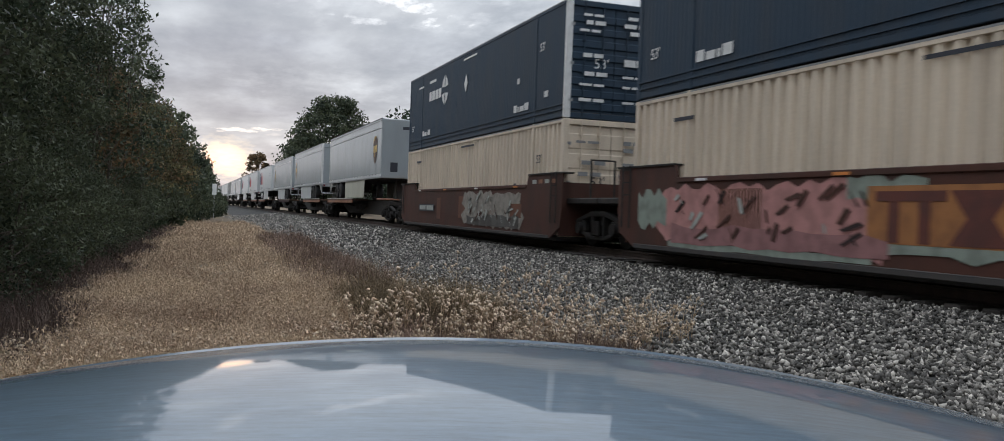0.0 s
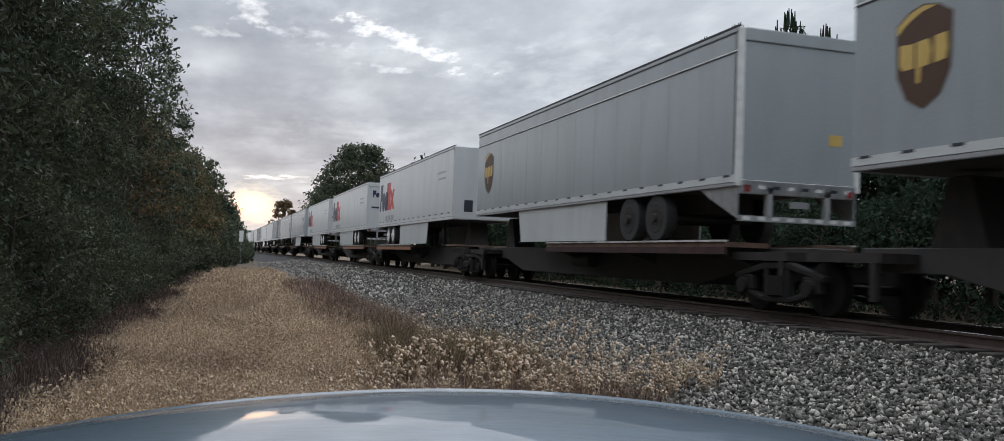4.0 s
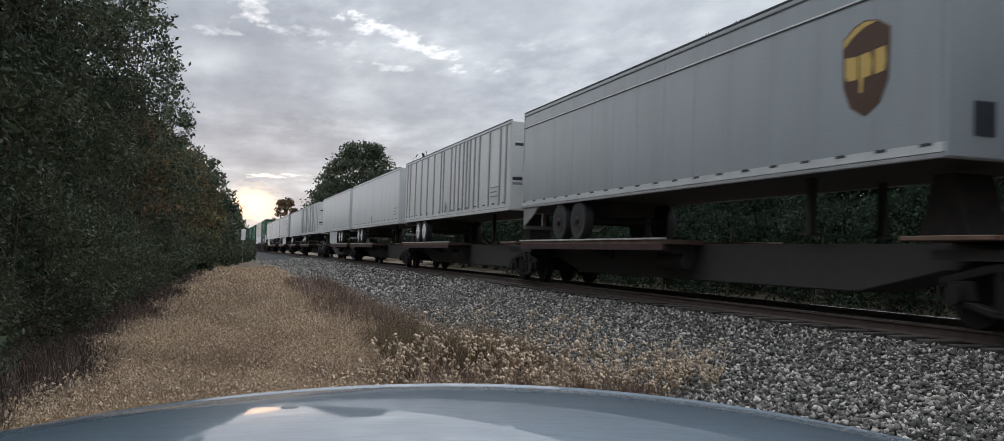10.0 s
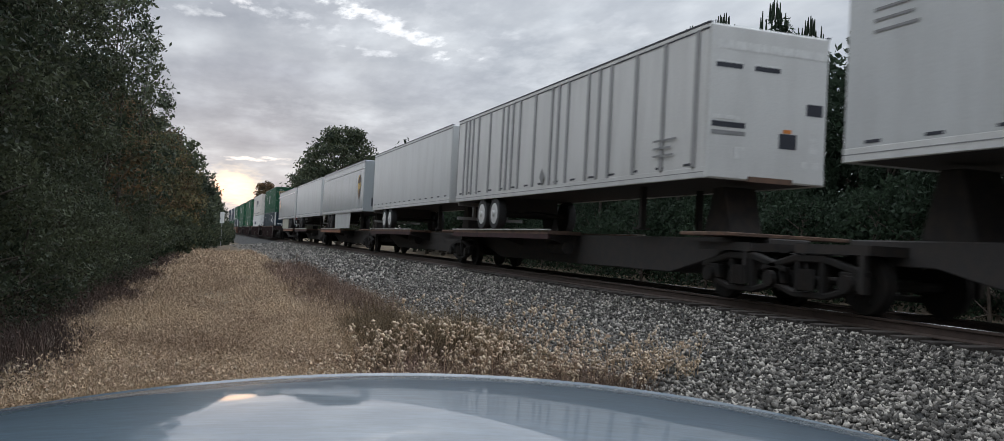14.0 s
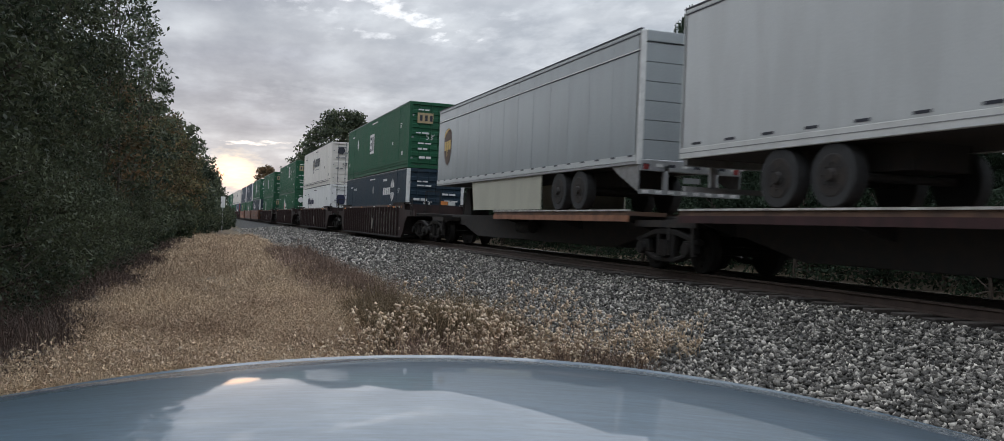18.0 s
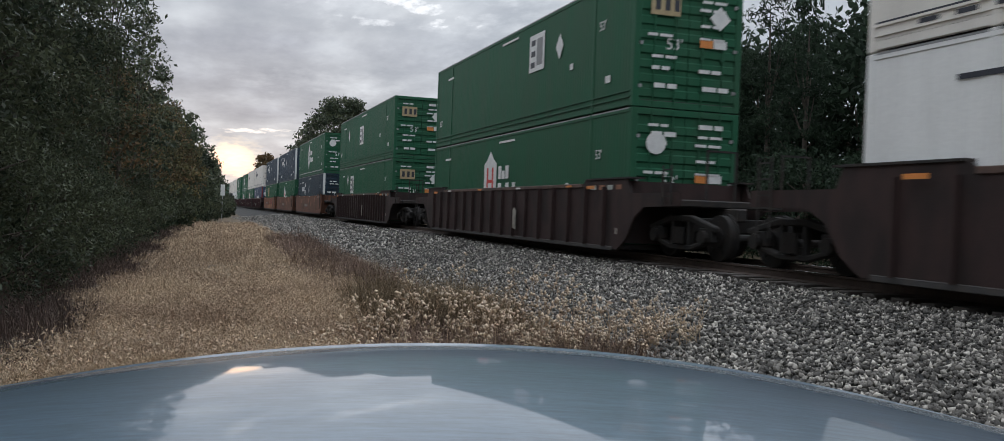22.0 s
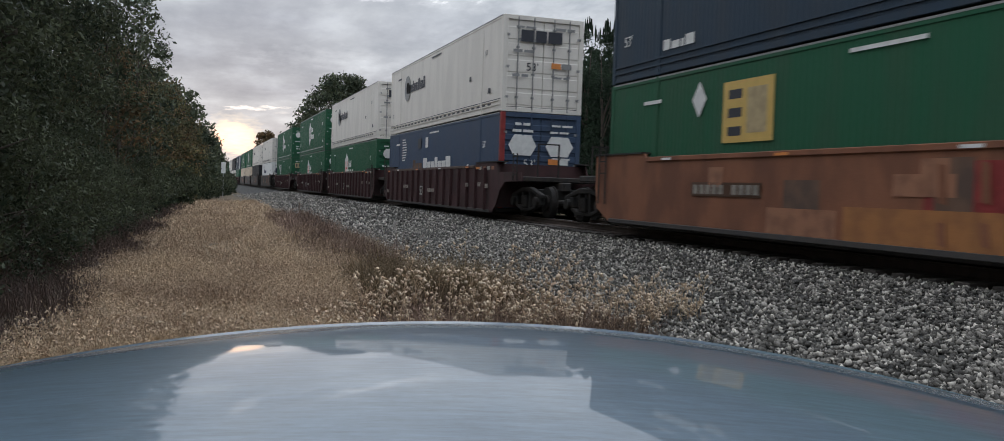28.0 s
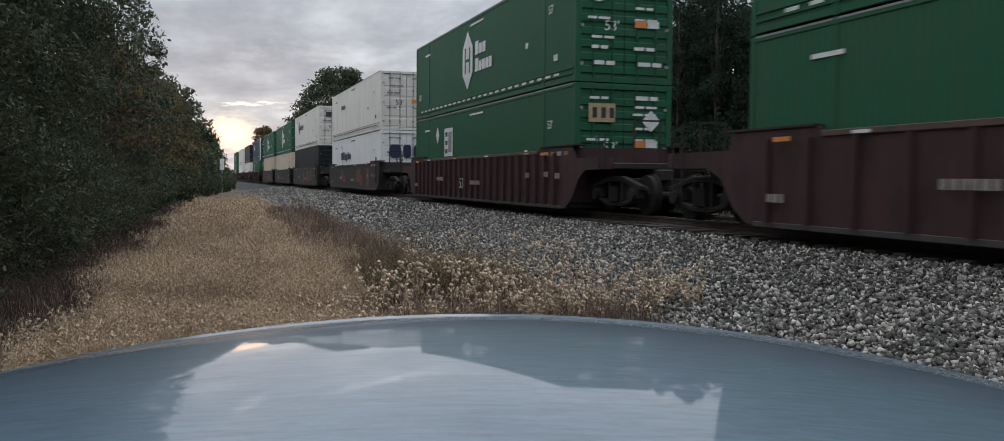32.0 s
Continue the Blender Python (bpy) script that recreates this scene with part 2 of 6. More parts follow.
M["mark_yellow"] = material("yellow_marking", (0.62, 0.42, 0.12), 0.5, 0, 0.1, 6)
M["mark_orange"] = material("orange_marking", (0.70, 0.25, 0.06), 0.5, 0, 0.1, 6)
M["mark_brown"] = material("brown_marking", (0.075, 0.035, 0.018), 0.5, 0, 0.1, 6)
M["mark_blue"] = material("blue_marking", (0.022, 0.027, 0.065), 0.5, 0, 0.1, 6)
M["pink"] = material("pink_spray", (0.50, 0.24, 0.22), 0.6, 0, 0.3, 4)
M["red_spray"] = material("red_spray", (0.26, 0.03, 0.028), 0.6, 0, 0.3, 4)
M["dull_spray"] = material("dull_spray", (0.105, 0.097, 0.088), 0.65, 0, 0.4, 3, (0.055, 0.048, 0.043))
M["pale_spray"] = material("pale_spray", (0.42, 0.44, 0.40), 0.6, 0, 0.3, 4)
M["faded"] = material("faded_marking", (0.30, 0.27, 0.23), 0.65, 0, 0.4, 6)
M["rust_pale"] = material("pale_rust_patch", (0.33, 0.15, 0.085), 0.65, 0, 0.4, 4)
M["soil"] = material("soil", (0.10, 0.075, 0.05), 0.95, 0, 0.5, 0.7, (0.19, 0.14, 0.085), 14, 0.6)
M["stone"] = material("ballast_stone", (0.195, 0.180, 0.158), 0.85, 0, 0.35, 1.4, (0.135, 0.125, 0.110), 60, 0.3, island=3.3)
# very dark base puts the shade of the gaps between stones into the colour
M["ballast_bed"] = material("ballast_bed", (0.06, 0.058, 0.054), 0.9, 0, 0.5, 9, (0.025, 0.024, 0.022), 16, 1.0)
M["tie"] = material("creosoted_tie", (0.045, 0.038, 0.033), 0.85, 0, 0.4, 5, (0.06, 0.05, 0.042), 30, 0.4, single=0.3)
M["rail_side"] = material("rusty_rail", (0.075, 0.052, 0.042), 0.75, 0.2, 0.3, 5)
M["rail_head"] = material("polished_rail", (0.55, 0.54, 0.53), 0.25, 1.0, 0.2, 5)
M["leaf"] = material("green_leaves", (0.090, 0.104, 0.060), 0.5, 0, 0.5, 0.9, (0.034, 0.048, 0.030), 12, 0, island=0.5, spec=0.25, thin=0.35)
M["leaf_olive"] = material("olive_leaves", (0.150, 0.128, 0.060), 0.55, 0, 0.5, 0.8, (0.06, 0.064, 0.034), 12, 0, island=0.55, spec=0.2, thin=0.35)
M["leaf_dry"] = material("turning_leaves", (0.175, 0.112, 0.060), 0.6, 0, 0.5, 0.7, (0.075, 0.066, 0.038), 12, 0, island=0.55, spec=0.12, thin=0.4)
M["pine"] = material("pine_needles", (0.038, 0.058, 0.036), 0.6, 0, 0.5, 0.5, (0.024, 0.037, 0.024), 12, 0, island=0.5, spec=0.1, thin=0.4)
M["bark"] = material("bark", (0.09, 0.07, 0.055), 0.9, 0, 0.4, 6, (0.04, 0.033, 0.028), 30, 0.6)
M["straw"] = material("dry_straw", (0.48, 0.355, 0.236), 0.8, 0, 0.5, 0.6, (0.32, 0.222, 0.152), 12, 0, island=0.35)
M["seed"] = material("seed_heads", (0.59, 0.45, 0.305), 0.85, 0, 0.5, 0.6, (0.40, 0.288, 0.196), 12, 0, island=0.35)
M["pale_seed"] = material("pale_seed_heads", (0.57, 0.455, 0.335), 0.85, 0, 0.4, 1.0, (0.48, 0.37, 0.25), 12, 0, island=0.35)
M["dark_weed"] = material("dark_dead_weed", (0.115, 0.078, 0.062), 0.85, 0, 0.5, 0.9, (0.07, 0.048, 0.04), 12, 0, island=0.4)
M["olive_weed"] = material("olive_brown_weed", (0.19, 0.138, 0.080), 0.85, 0, 0.5, 0.9, (0.13, 0.095, 0.055), 12, 0, island=0.35)
M["brown_weed"] = material("brown_weed", (0.25, 0.170, 0.134), 0.85, 0, 0.5, 0.9, (0.12, 0.08, 0.055), 12, 0, island=0.35)
M["car_paint"] = material("blue_grey_car_paint", (0.106, 0.157, 0.203), 0.38, 0.25, 0.12, 4, (0.088, 0.136, 0.179), 90, 0.0, coat=0.78)


def dust_film(m, low, high, stretch):
    """Fine streaks of dust and dried water over a paint."""
    nt = m.node_tree
    N, L = nt.nodes.new, nt.links.new
    p = nt.nodes["Principled BSDF"]
    old = p.inputs["Base Color"].links[0].from_socket
    tc, mp, n, q, k = N("ShaderNodeTexCoord"), N("ShaderNodeMapping"), N("ShaderNodeTexNoise"), N("ShaderNodeMapRange"), N("ShaderNodeMix")
    mp.inputs["Scale"].default_value = stretch
    n.inputs["Scale"].default_value, n.inputs["Detail"].default_value, n.inputs["Roughness"].default_value = 1.0, 5, 0.7
    q.inputs["From Min"].default_value, q.inputs["From Max"].default_value = 0.3, 0.7
    q.inputs["To Min"].default_value, q.inputs["To Max"].default_value = low, high
    k.data_type, k.blend_type = "RGBA", "MULTIPLY"
    k.inputs[0].default_value = 1.0
    L(tc.outputs["Object"], mp.inputs[0]), L(mp.outputs[0], n.inputs[0]), L(n.outputs["Fac"], q.inputs[0])
    L(old, k.inputs[6]), L(q.outputs[0], k.inputs[7]), L(k.outputs[2], p.inputs["Base Color"])


dust_film(M["car_paint"], 0.72, 1.26, (16, 95, 30))
M["glass"] = material("tinted_glass", (0.02, 0.025, 0.028), 0.05, 0, 0.1, 4, bump=0)
M["plastic"] = material("black_plastic", (0.02, 0.02, 0.021), 0.55, 0, 0.2, 8)


# ---- mesh helpers ----
def box(bm, x0, x1, y0, y1, z0, z1):
    v = [bm.verts.new(c) for c in ((x0, y0, z0), (x1, y0, z0), (x1, y1, z0), (x0, y1, z0), (x0, y0, z1), (x1, y0, z1), (x1, y1, z1), (x0, y1, z1))]
    for f in ((3, 2, 1, 0), (4, 5, 6, 7), (0, 1, 5, 4), (1, 2, 6, 5), (2, 3, 7, 6), (3, 0, 4, 7)):
        bm.faces.new([v[i] for i in f])
    return v


def prism(bm, outline, axis, a, b):
    """A closed outline of 2D points drawn out along an axis from a to b."""
    def at(p, h):
        return {"x": (h, p[0], p[1]), "y": (p[0], h, p[1]), "z": (p[0], p[1], h)}[axis]
    lo, hi = [bm.verts.new(at(p, a)) for p in outline], [bm.verts.new(at(p, b)) for p in outline]
    n = len(outline)
    bm.faces.new(lo), bm.faces.new(hi[::-1])
    for i in range(n):
        bm.faces.new((lo[i], lo[(i + 1) % n], hi[(i + 1) % n], hi[i]))


def tube(bm, axis, c, r, a, b, n=16, r2=None):
    """A round bar or tapered bar along an axis; c is its centre in the other two directions."""
    ring = lambda q, h: [bm.verts.new({"x": (h, c[0] + q * math.cos(t), c[1] + q * math.sin(t)), "y": (c[0] + q * math.cos(t), h, c[1] + q * math.sin(t)),
                                       "z": (c[0] + q * math.cos(t), c[1] + q * math.sin(t), h)}[axis]) for t in (2 * math.pi * i / n for i in range(n))]
    p, q = ring(r, a), ring(r if r2 is None else r2, b)
    bm.faces.new(p), bm.faces.new(q[::-1])
    for i in range(n):
        bm.faces.new((p[i], p[(i + 1) % n], q[(i + 1) % n], q[i]))


def part(name, bm, mat, parent, label="", bevel=0.0, smooth=False):
    bmesh.ops.recalc_face_normals(bm, faces=bm.faces)
    if bevel:
        bmesh.ops.bevel(bm, geom=list(bm.edges), offset=bevel, segments=1, affect="EDGES")
    me = bpy.data.meshes.new(name)
    bm.to_mesh(me)
    bm.free()
    me.materials.append(mat)
    if smooth:
        for f in me.polygons:
            f.use_smooth = True
    ob = new(name, me)
    ob.parent = parent
    if label:
        ob["label"] = label
    return ob


def again(ob, x=0, y=0, z=0, turn=0):
    """Another part like ob under the same parent, on the same mesh."""
    o = ob.copy()
    scene.collection.objects.link(o)
    o.matrix_basis = pose(x, y, z, 0, 0, turn)
    return o


def block(name, mat, parent, x0, x1, y0, y1, z0, z1, label="", bevel=0.0):
    bm = bmesh.new()
    box(bm, x0, x1, y0, y1, z0, z1)
    return part(name, bm, mat, parent, label, bevel)


def bare(name, verts, faces, mat, parent=None):
    me = bpy.data.meshes.new(name)
    me.from_pydata(verts, [], faces)
    me.materials.append(mat)
    ob = new(name, me)
    ob.parent = parent
    return ob


def lettering(name, text, size, mat, parent, m):
    """A written word as thin solid letters."""
    c = bpy.data.curves.new(name, "FONT")
    c.body, c.size, c.extrude = text, size, 0.003
    c.materials.append(mat)
    o = new(name, c)
    o.parent = parent
    o.matrix_basis = m
    return o


def plate(name, outline, mat, parent, face, at, label=""):
    """A flat marking: outline in (along, up) drawn 4 mm proud of a side (face 's', along = y from the viewer's right) or of an end (face 'e', along = x)."""
    bm = bmesh.new()
    if face == "s":
        prism(bm, outline, "x", at, at - 0.004)
    else:
        prism(bm, outline, "y", at, at - 0.004)
    return part(name, bm, mat, parent, label)


def bars(name, spans, z0, z1, mat, parent, face, at, label=""):
    """One line of unreadable writing: a row of plain bars, each from a to b along a side or an end."""
    bm = bmesh.new()
    for a, b in spans:
        prism(bm, rect(a, b, z0, z1), "x" if face == "s" else "y", at, at - 0.004)
    return part(name, bm, mat, parent, label)


def rect(a, b, c, d):
    return [(a, c), (b, c), (b, d), (a, d)]


# ---- ground, track ----
def ground_z(x, y):
    z = 0.06 * noise.noise(Vector((x * 0.35, y * 0.35, 0.3)))
    if x < -2:
        z += min(0.5, (-2 - x) * 0.08)
    if x > 13:
        z += min(1.2, (x - 13) * 0.06)
    return z


def bed_z(x):
    """The stone bed's height across the track."""
    k = abs(x - TRACK_X)
    top = RAIL_TOP - 0.24
    if k < 1.38:
        return top
    t = (k - 1.38) / 4.42
    return top - (top + 0.05) * min(1, t) ** 0.85 if t < 1 else -0.05


def build_ground():
    xs = [-3000, -800, -200, -60, -30] + [-20 + 1.0 * i for i in range(51)] + [45, 70, 200, 800, 3000]
    ys = [-3000, -900, -600, -200, -60] + [-20 + 2.0 * i for i in range(100)] + [200, 260, 350, 600, 900, 3000]
    verts = [(x, y, ground_z(x, y) if abs(x) < 60 and -60 <= y <= 260 else (-1.0 if abs(x) > 1000 or abs(y) > 1000 else 0)) for y in ys for x in xs]
    n = len(xs)
    faces = [(j * n + i, j * n + i + 1, (j + 1) * n + i + 1, (j + 1) * n + i) for j in range(len(ys) - 1) for i in range(n - 1)]
    g = bare("ground", verts, faces, M["soil"])
    tagged(g, "brown bare soil under dry grass beside a railway", "ground", kind="structure")
    # stone bed, its colour darkened for the shade between loose stones
    xs = [TRACK_X - 5.8 + 0.4 * i for i in range(30)]
    ys = [-600, -100] + [-30 + 1.5 * i for i in range(110)] + [200, 300, 500, 900]
    verts = [(x, y, bed_z(x) - 0.02 + (0.03 * noise.noise(Vector((x * 1.3, y * 1.3, 0))) if -30 <= y < 140 else 0)) for y in ys for x in xs]
    n = len(xs)
    faces = [(j * n + i, j * n + i + 1, (j + 1) * n + i + 1, (j + 1) * n + i) for j in range(len(ys) - 1) for i in range(n - 1)]
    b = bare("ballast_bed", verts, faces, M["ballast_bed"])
    return tagged(b, "crushed stone bed under the track, coloured dark as shaded gaps", "ballast", kind="structure")


bed = build_ground()


def pebbles(name, count, x0, x1, y0, y1, s0, s1, seed, near=1.0):
    """Many broken stones, each an uneven angular lump, in one mesh."""
    rng = np.random.default_rng(seed)
    x = rng.uniform(x0, x1, count)
    y = y0 + (y1 - y0) * rng.uniform(0, 1, count) ** near
    z = np.array([bed_z(a) for a in x])
    s = rng.uniform(s0, s1, count)
    octa = np.array([(1, 0, 0), (0, 1, 0), (-1, 0, 0), (0, -1, 0), (0, 0, 1), (0, 0, -1)], float) * 0.72
    v = octa[None] * rng.uniform(0.55, 1.15, (count, 6, 1)) * s[:, None, None] * rng.uniform(0.65, 1.2, (count, 1, 3)) + rng.normal(0, 0.10, (count, 6, 3)) * s[:, None, None]
    q = rng.normal(size=(count, 4))
    q /= np.linalg.norm(q, axis=1)[:, None]
    w, a, b, c = q.T
    R = np.stack([1 - 2 * (b * b + c * c), 2 * (a * b - w * c), 2 * (a * c + w * b), 2 * (a * b + w * c), 1 - 2 * (a * a + c * c), 2 * (b * c - w * a),
                  2 * (a * c - w * b), 2 * (b * c + w * a), 1 - 2 * (a * a + b * b)], 1).reshape(-1, 3, 3)
    v = np.einsum("nij,nkj->nki", R, v) + np.stack([x, y, z + s * rng.uniform(-0.1, 0.45, count)], 1)[:, None]
    tri = np.array([(0, 1, 4), (1, 2, 4), (2, 3, 4), (3, 0, 4), (1, 0, 5), (2, 1, 5), (3, 2, 5), (0, 3, 5)])
    f = (tri[None] + 6 * np.arange(count)[:, None, None]).reshape(-1, 3)
    return mesh_of(name, v.reshape(-1, 3), f, M["stone"])


def mesh_of(name, v, f, mat):
    me = bpy.data.meshes.new(name)
    k = f.shape[1]
    me.vertices.add(len(v)), me.loops.add(f.size), me.polygons.add(len(f))
    me.vertices.foreach_set("co", np.ascontiguousarray(v, np.float32).ravel())
    me.loops.foreach_set("vertex_index", np.ascontiguousarray(f, np.int32).ravel())
    me.polygons.foreach_set("loop_start", np.arange(0, f.size, k, dtype=np.int32))
    me.update(calc_edges=True)
    me.materials.append(mat)
    return new(name, me)


def build_track():
    track = new("railway_track")
    track.location = (TRACK_X, 0, RAIL_TOP)
    tagged(track, "steel rails on dark wooden ties in grey ballast", "railway track", kind="structure")
    prof = [(-0.075, -0.18), (0.075, -0.18), (0.075, -0.165), (0.012, -0.14), (0.012, -0.05), (0.036, -0.04), (0.036, -0.006), (-0.036, -0.006), (-0.036, -0.04), (-0.012, -0.05), (-0.012, -0.14), (-0.075, -0.165)]
    for x in (-0.7535, 0.7535):
        bm = bmesh.new()
        prism(bm, [(x + a, b) for a, b in prof], "y", -600, 900)
        r = part("rail", bm, M["rail_side"], track)
        bm = bmesh.new()
        prism(bm, [(x - 0.034, -0.006), (x + 0.034, -0.006), (x + 0.026, 0.0), (x - 0.026, 0.0)], "y", -600, 900)
        part("running_surface", bm, M["rail_head"], r, "polished rail head")
    first = block("tie", M["tie"], track, -1.3, 1.3, -0.115, 0.115, -0.36, -0.17, bevel=0.01)
    first.location = (0, 4, 0)
    rng = random.Random(3)
    for i in range(1, 190):
        again(first, rng.uniform(-0.03, 0.03), 4 + 0.52 * i, rng.uniform(-0.008, 0.008), rng.uniform(-0.8, 0.8))
    return track


build_track()
for args in (("ballast_stones", 54000, 3.4, 8.7, 4.0, 30, 0.024, 0.060, 1, 1.7), ("ballast_stones", 15000, 3.4, 8.7, 28, 95, 0.055, 0.11, 2, 1.25),
             ("ballast_stones", 5000, 8.9, 14.5, 5, 60, 0.05, 0.09, 3, 1.0)):
    tagged(pebbles(*args), "loose grey and white crushed stone on the track bed", "ballast", kind="stuff")


# ---- the train: parts common to all cars ----
MOVERS = []


# how far the train has come every four seconds
TRAVEL = ((0, 0.0), (4, 67.0), (8, 133.99), (12, 201.04), (16, 268.11), (20, 335.36), (24, 402.79), (28, 470.36), (32, 538.03))


def on_train(ob, start, z=0.0, turn=0):
    """Puts a thing on the train: start is the place of its near end along the track at the clip's start."""
    MOVERS.append((ob, start, z, turn))
    return ob


def root(name, label, category, group):
    return tagged(new(name), label, category, group)


SPINNERS = []


def wheelset(parent, y):
    spot, y = y, 0.0
    bm = bmesh.new()
    for x in (-0.72, 0.72):
        s = 1 if x > 0 else -1
        tube(bm, "x", (y, 0.0), 0.42, x - 0.06 * s, x + 0.07 * s, 20)
        tube(bm, "x", (y, 0.0), 0.455, x - 0.09 * s, x - 0.06 * s, 20)
        tube(bm, "x", (y, 0.0), 0.2, x + 0.07 * s, x + 0.12 * s, 12)
        for k in range(5):
            a = 2 * math.pi * k / 5
            tube(bm, "x", (0.28 * math.cos(a), 0.28 * math.sin(a)), 0.035, x + 0.065 * s, x + 0.085 * s, 6)
    tube(bm, "x", (0.0, 0.0), 0.08, -0.7, 0.7, 10)
    o = part("wheelset", bm, M["bogie"], parent)
    SPINNERS.append((o, spot))
    return o


BOGIES = []


def bogie(parent, y):
    """A two-axle bogie with cast side frames, springs and bolster, its middle at y."""
    if BOGIES:
        b = copy_thing(BOGIES[0], pose(0, y, 0))
        b.parent = parent
        for o in b.children:
            if o.name.startswith("wheelset"):
                SPINNERS.append((o, -0.89 if len(SPINNERS) % 2 == 0 else 0.89))
        return b
    bm = bmesh.new()
    box(bm, -0.95, 0.95, -0.2, 0.2, 0.5, 0.78)
    b = part("bogie", bm, M["bogie"], parent, bevel=0.02)
    BOGIES.append(b)
    b.location = (0, y, 0)
    for s in (-1, 1):
        bm = bmesh.new()
        x0, x1 = s * 0.94, s * 1.08
        prism(bm, [(-1.2, 0.52), (-0.34, 0.70), (0.34, 0.70), (1.2, 0.52), (1.2, 0.62), (0.34, 0.82), (-0.34, 0.82), (-1.2, 0.62)], "x", x0, x1)
        prism(bm, [(-1.05, 0.33), (-0.36, 0.16), (0.36, 0.16), (1.05, 0.33), (1.05, 0.42), (0.36, 0.26), (-0.36, 0.26), (-1.05, 0.42)], "x", x0, x1)
        for k in (-0.34, 0.24):
            prism(bm, [(k, 0.2), (k + 0.1, 0.2), (k + 0.1, 0.75), (k, 0.75)], "x", x0, x1)
        for k in (-0.89, 0.89):
            prism(bm, [(k - 0.24, 0.34), (k + 0.24, 0.34), (k + 0.2, 0.6), (k - 0.2, 0.6)], "x", x0, x1)
        part("side_frame", bm, M["bogie"], b, bevel=0.02)
        for k in (-0.12, 0.0, 0.12):
            bm = bmesh.new()
            tube(bm, "z", (s * 1.1, k), 0.055, 0.28, 0.6, 10)
            part("spring", bm, M["bogie"], b)
        for k in (-0.89, 0.89):
            bm = bmesh.new()
            tube(bm, "x", (k, 0.42), 0.13, s * 1.07, s * 1.17, 12)
            part("axle_box", bm, M["bogie"], b)
    for k in (-0.89, 0.89):
        wheelset(b, k)
    return b


def coupler(parent, y0, y1):
    return block("coupler", M["steel"], parent, -0.12, 0.12, y0, y1, 0.72, 0.98, bevel=0.03)


# ---- containers ----
LEN, WID, HIGH = 16.15, 2.591, 2.88
HALF = WID / 2


def corrugated(name, mat, parent, x, y0, y1, z0, z1, depth, period, out):
    """A pressed steel wall in the plane of y and z, its folds real."""
    n = int((y1 - y0) / period)
    ys, ds = [], []
    for i in range(n):
        a = y0 + (y1 - y0) * i / n
        p = (y1 - y0) / n
        ys += [a, a + 0.35 * p, a + 0.5 * p, a + 0.85 * p]
        ds += [0, 0, depth, depth]
    ys.append(y1), ds.append(0)
    verts, faces = [], []
    for a, d in zip(ys, ds):
        verts += [(x - out * d, a, z0), (x - out * d, a, z1)]
    for i in range(len(ys) - 1):
        q = (2 * i, 2 * i + 2, 2 * i + 3, 2 * i + 1)
        faces.append(q if out > 0 else q[::-1])
    return bare(name, verts, faces, mat, parent)


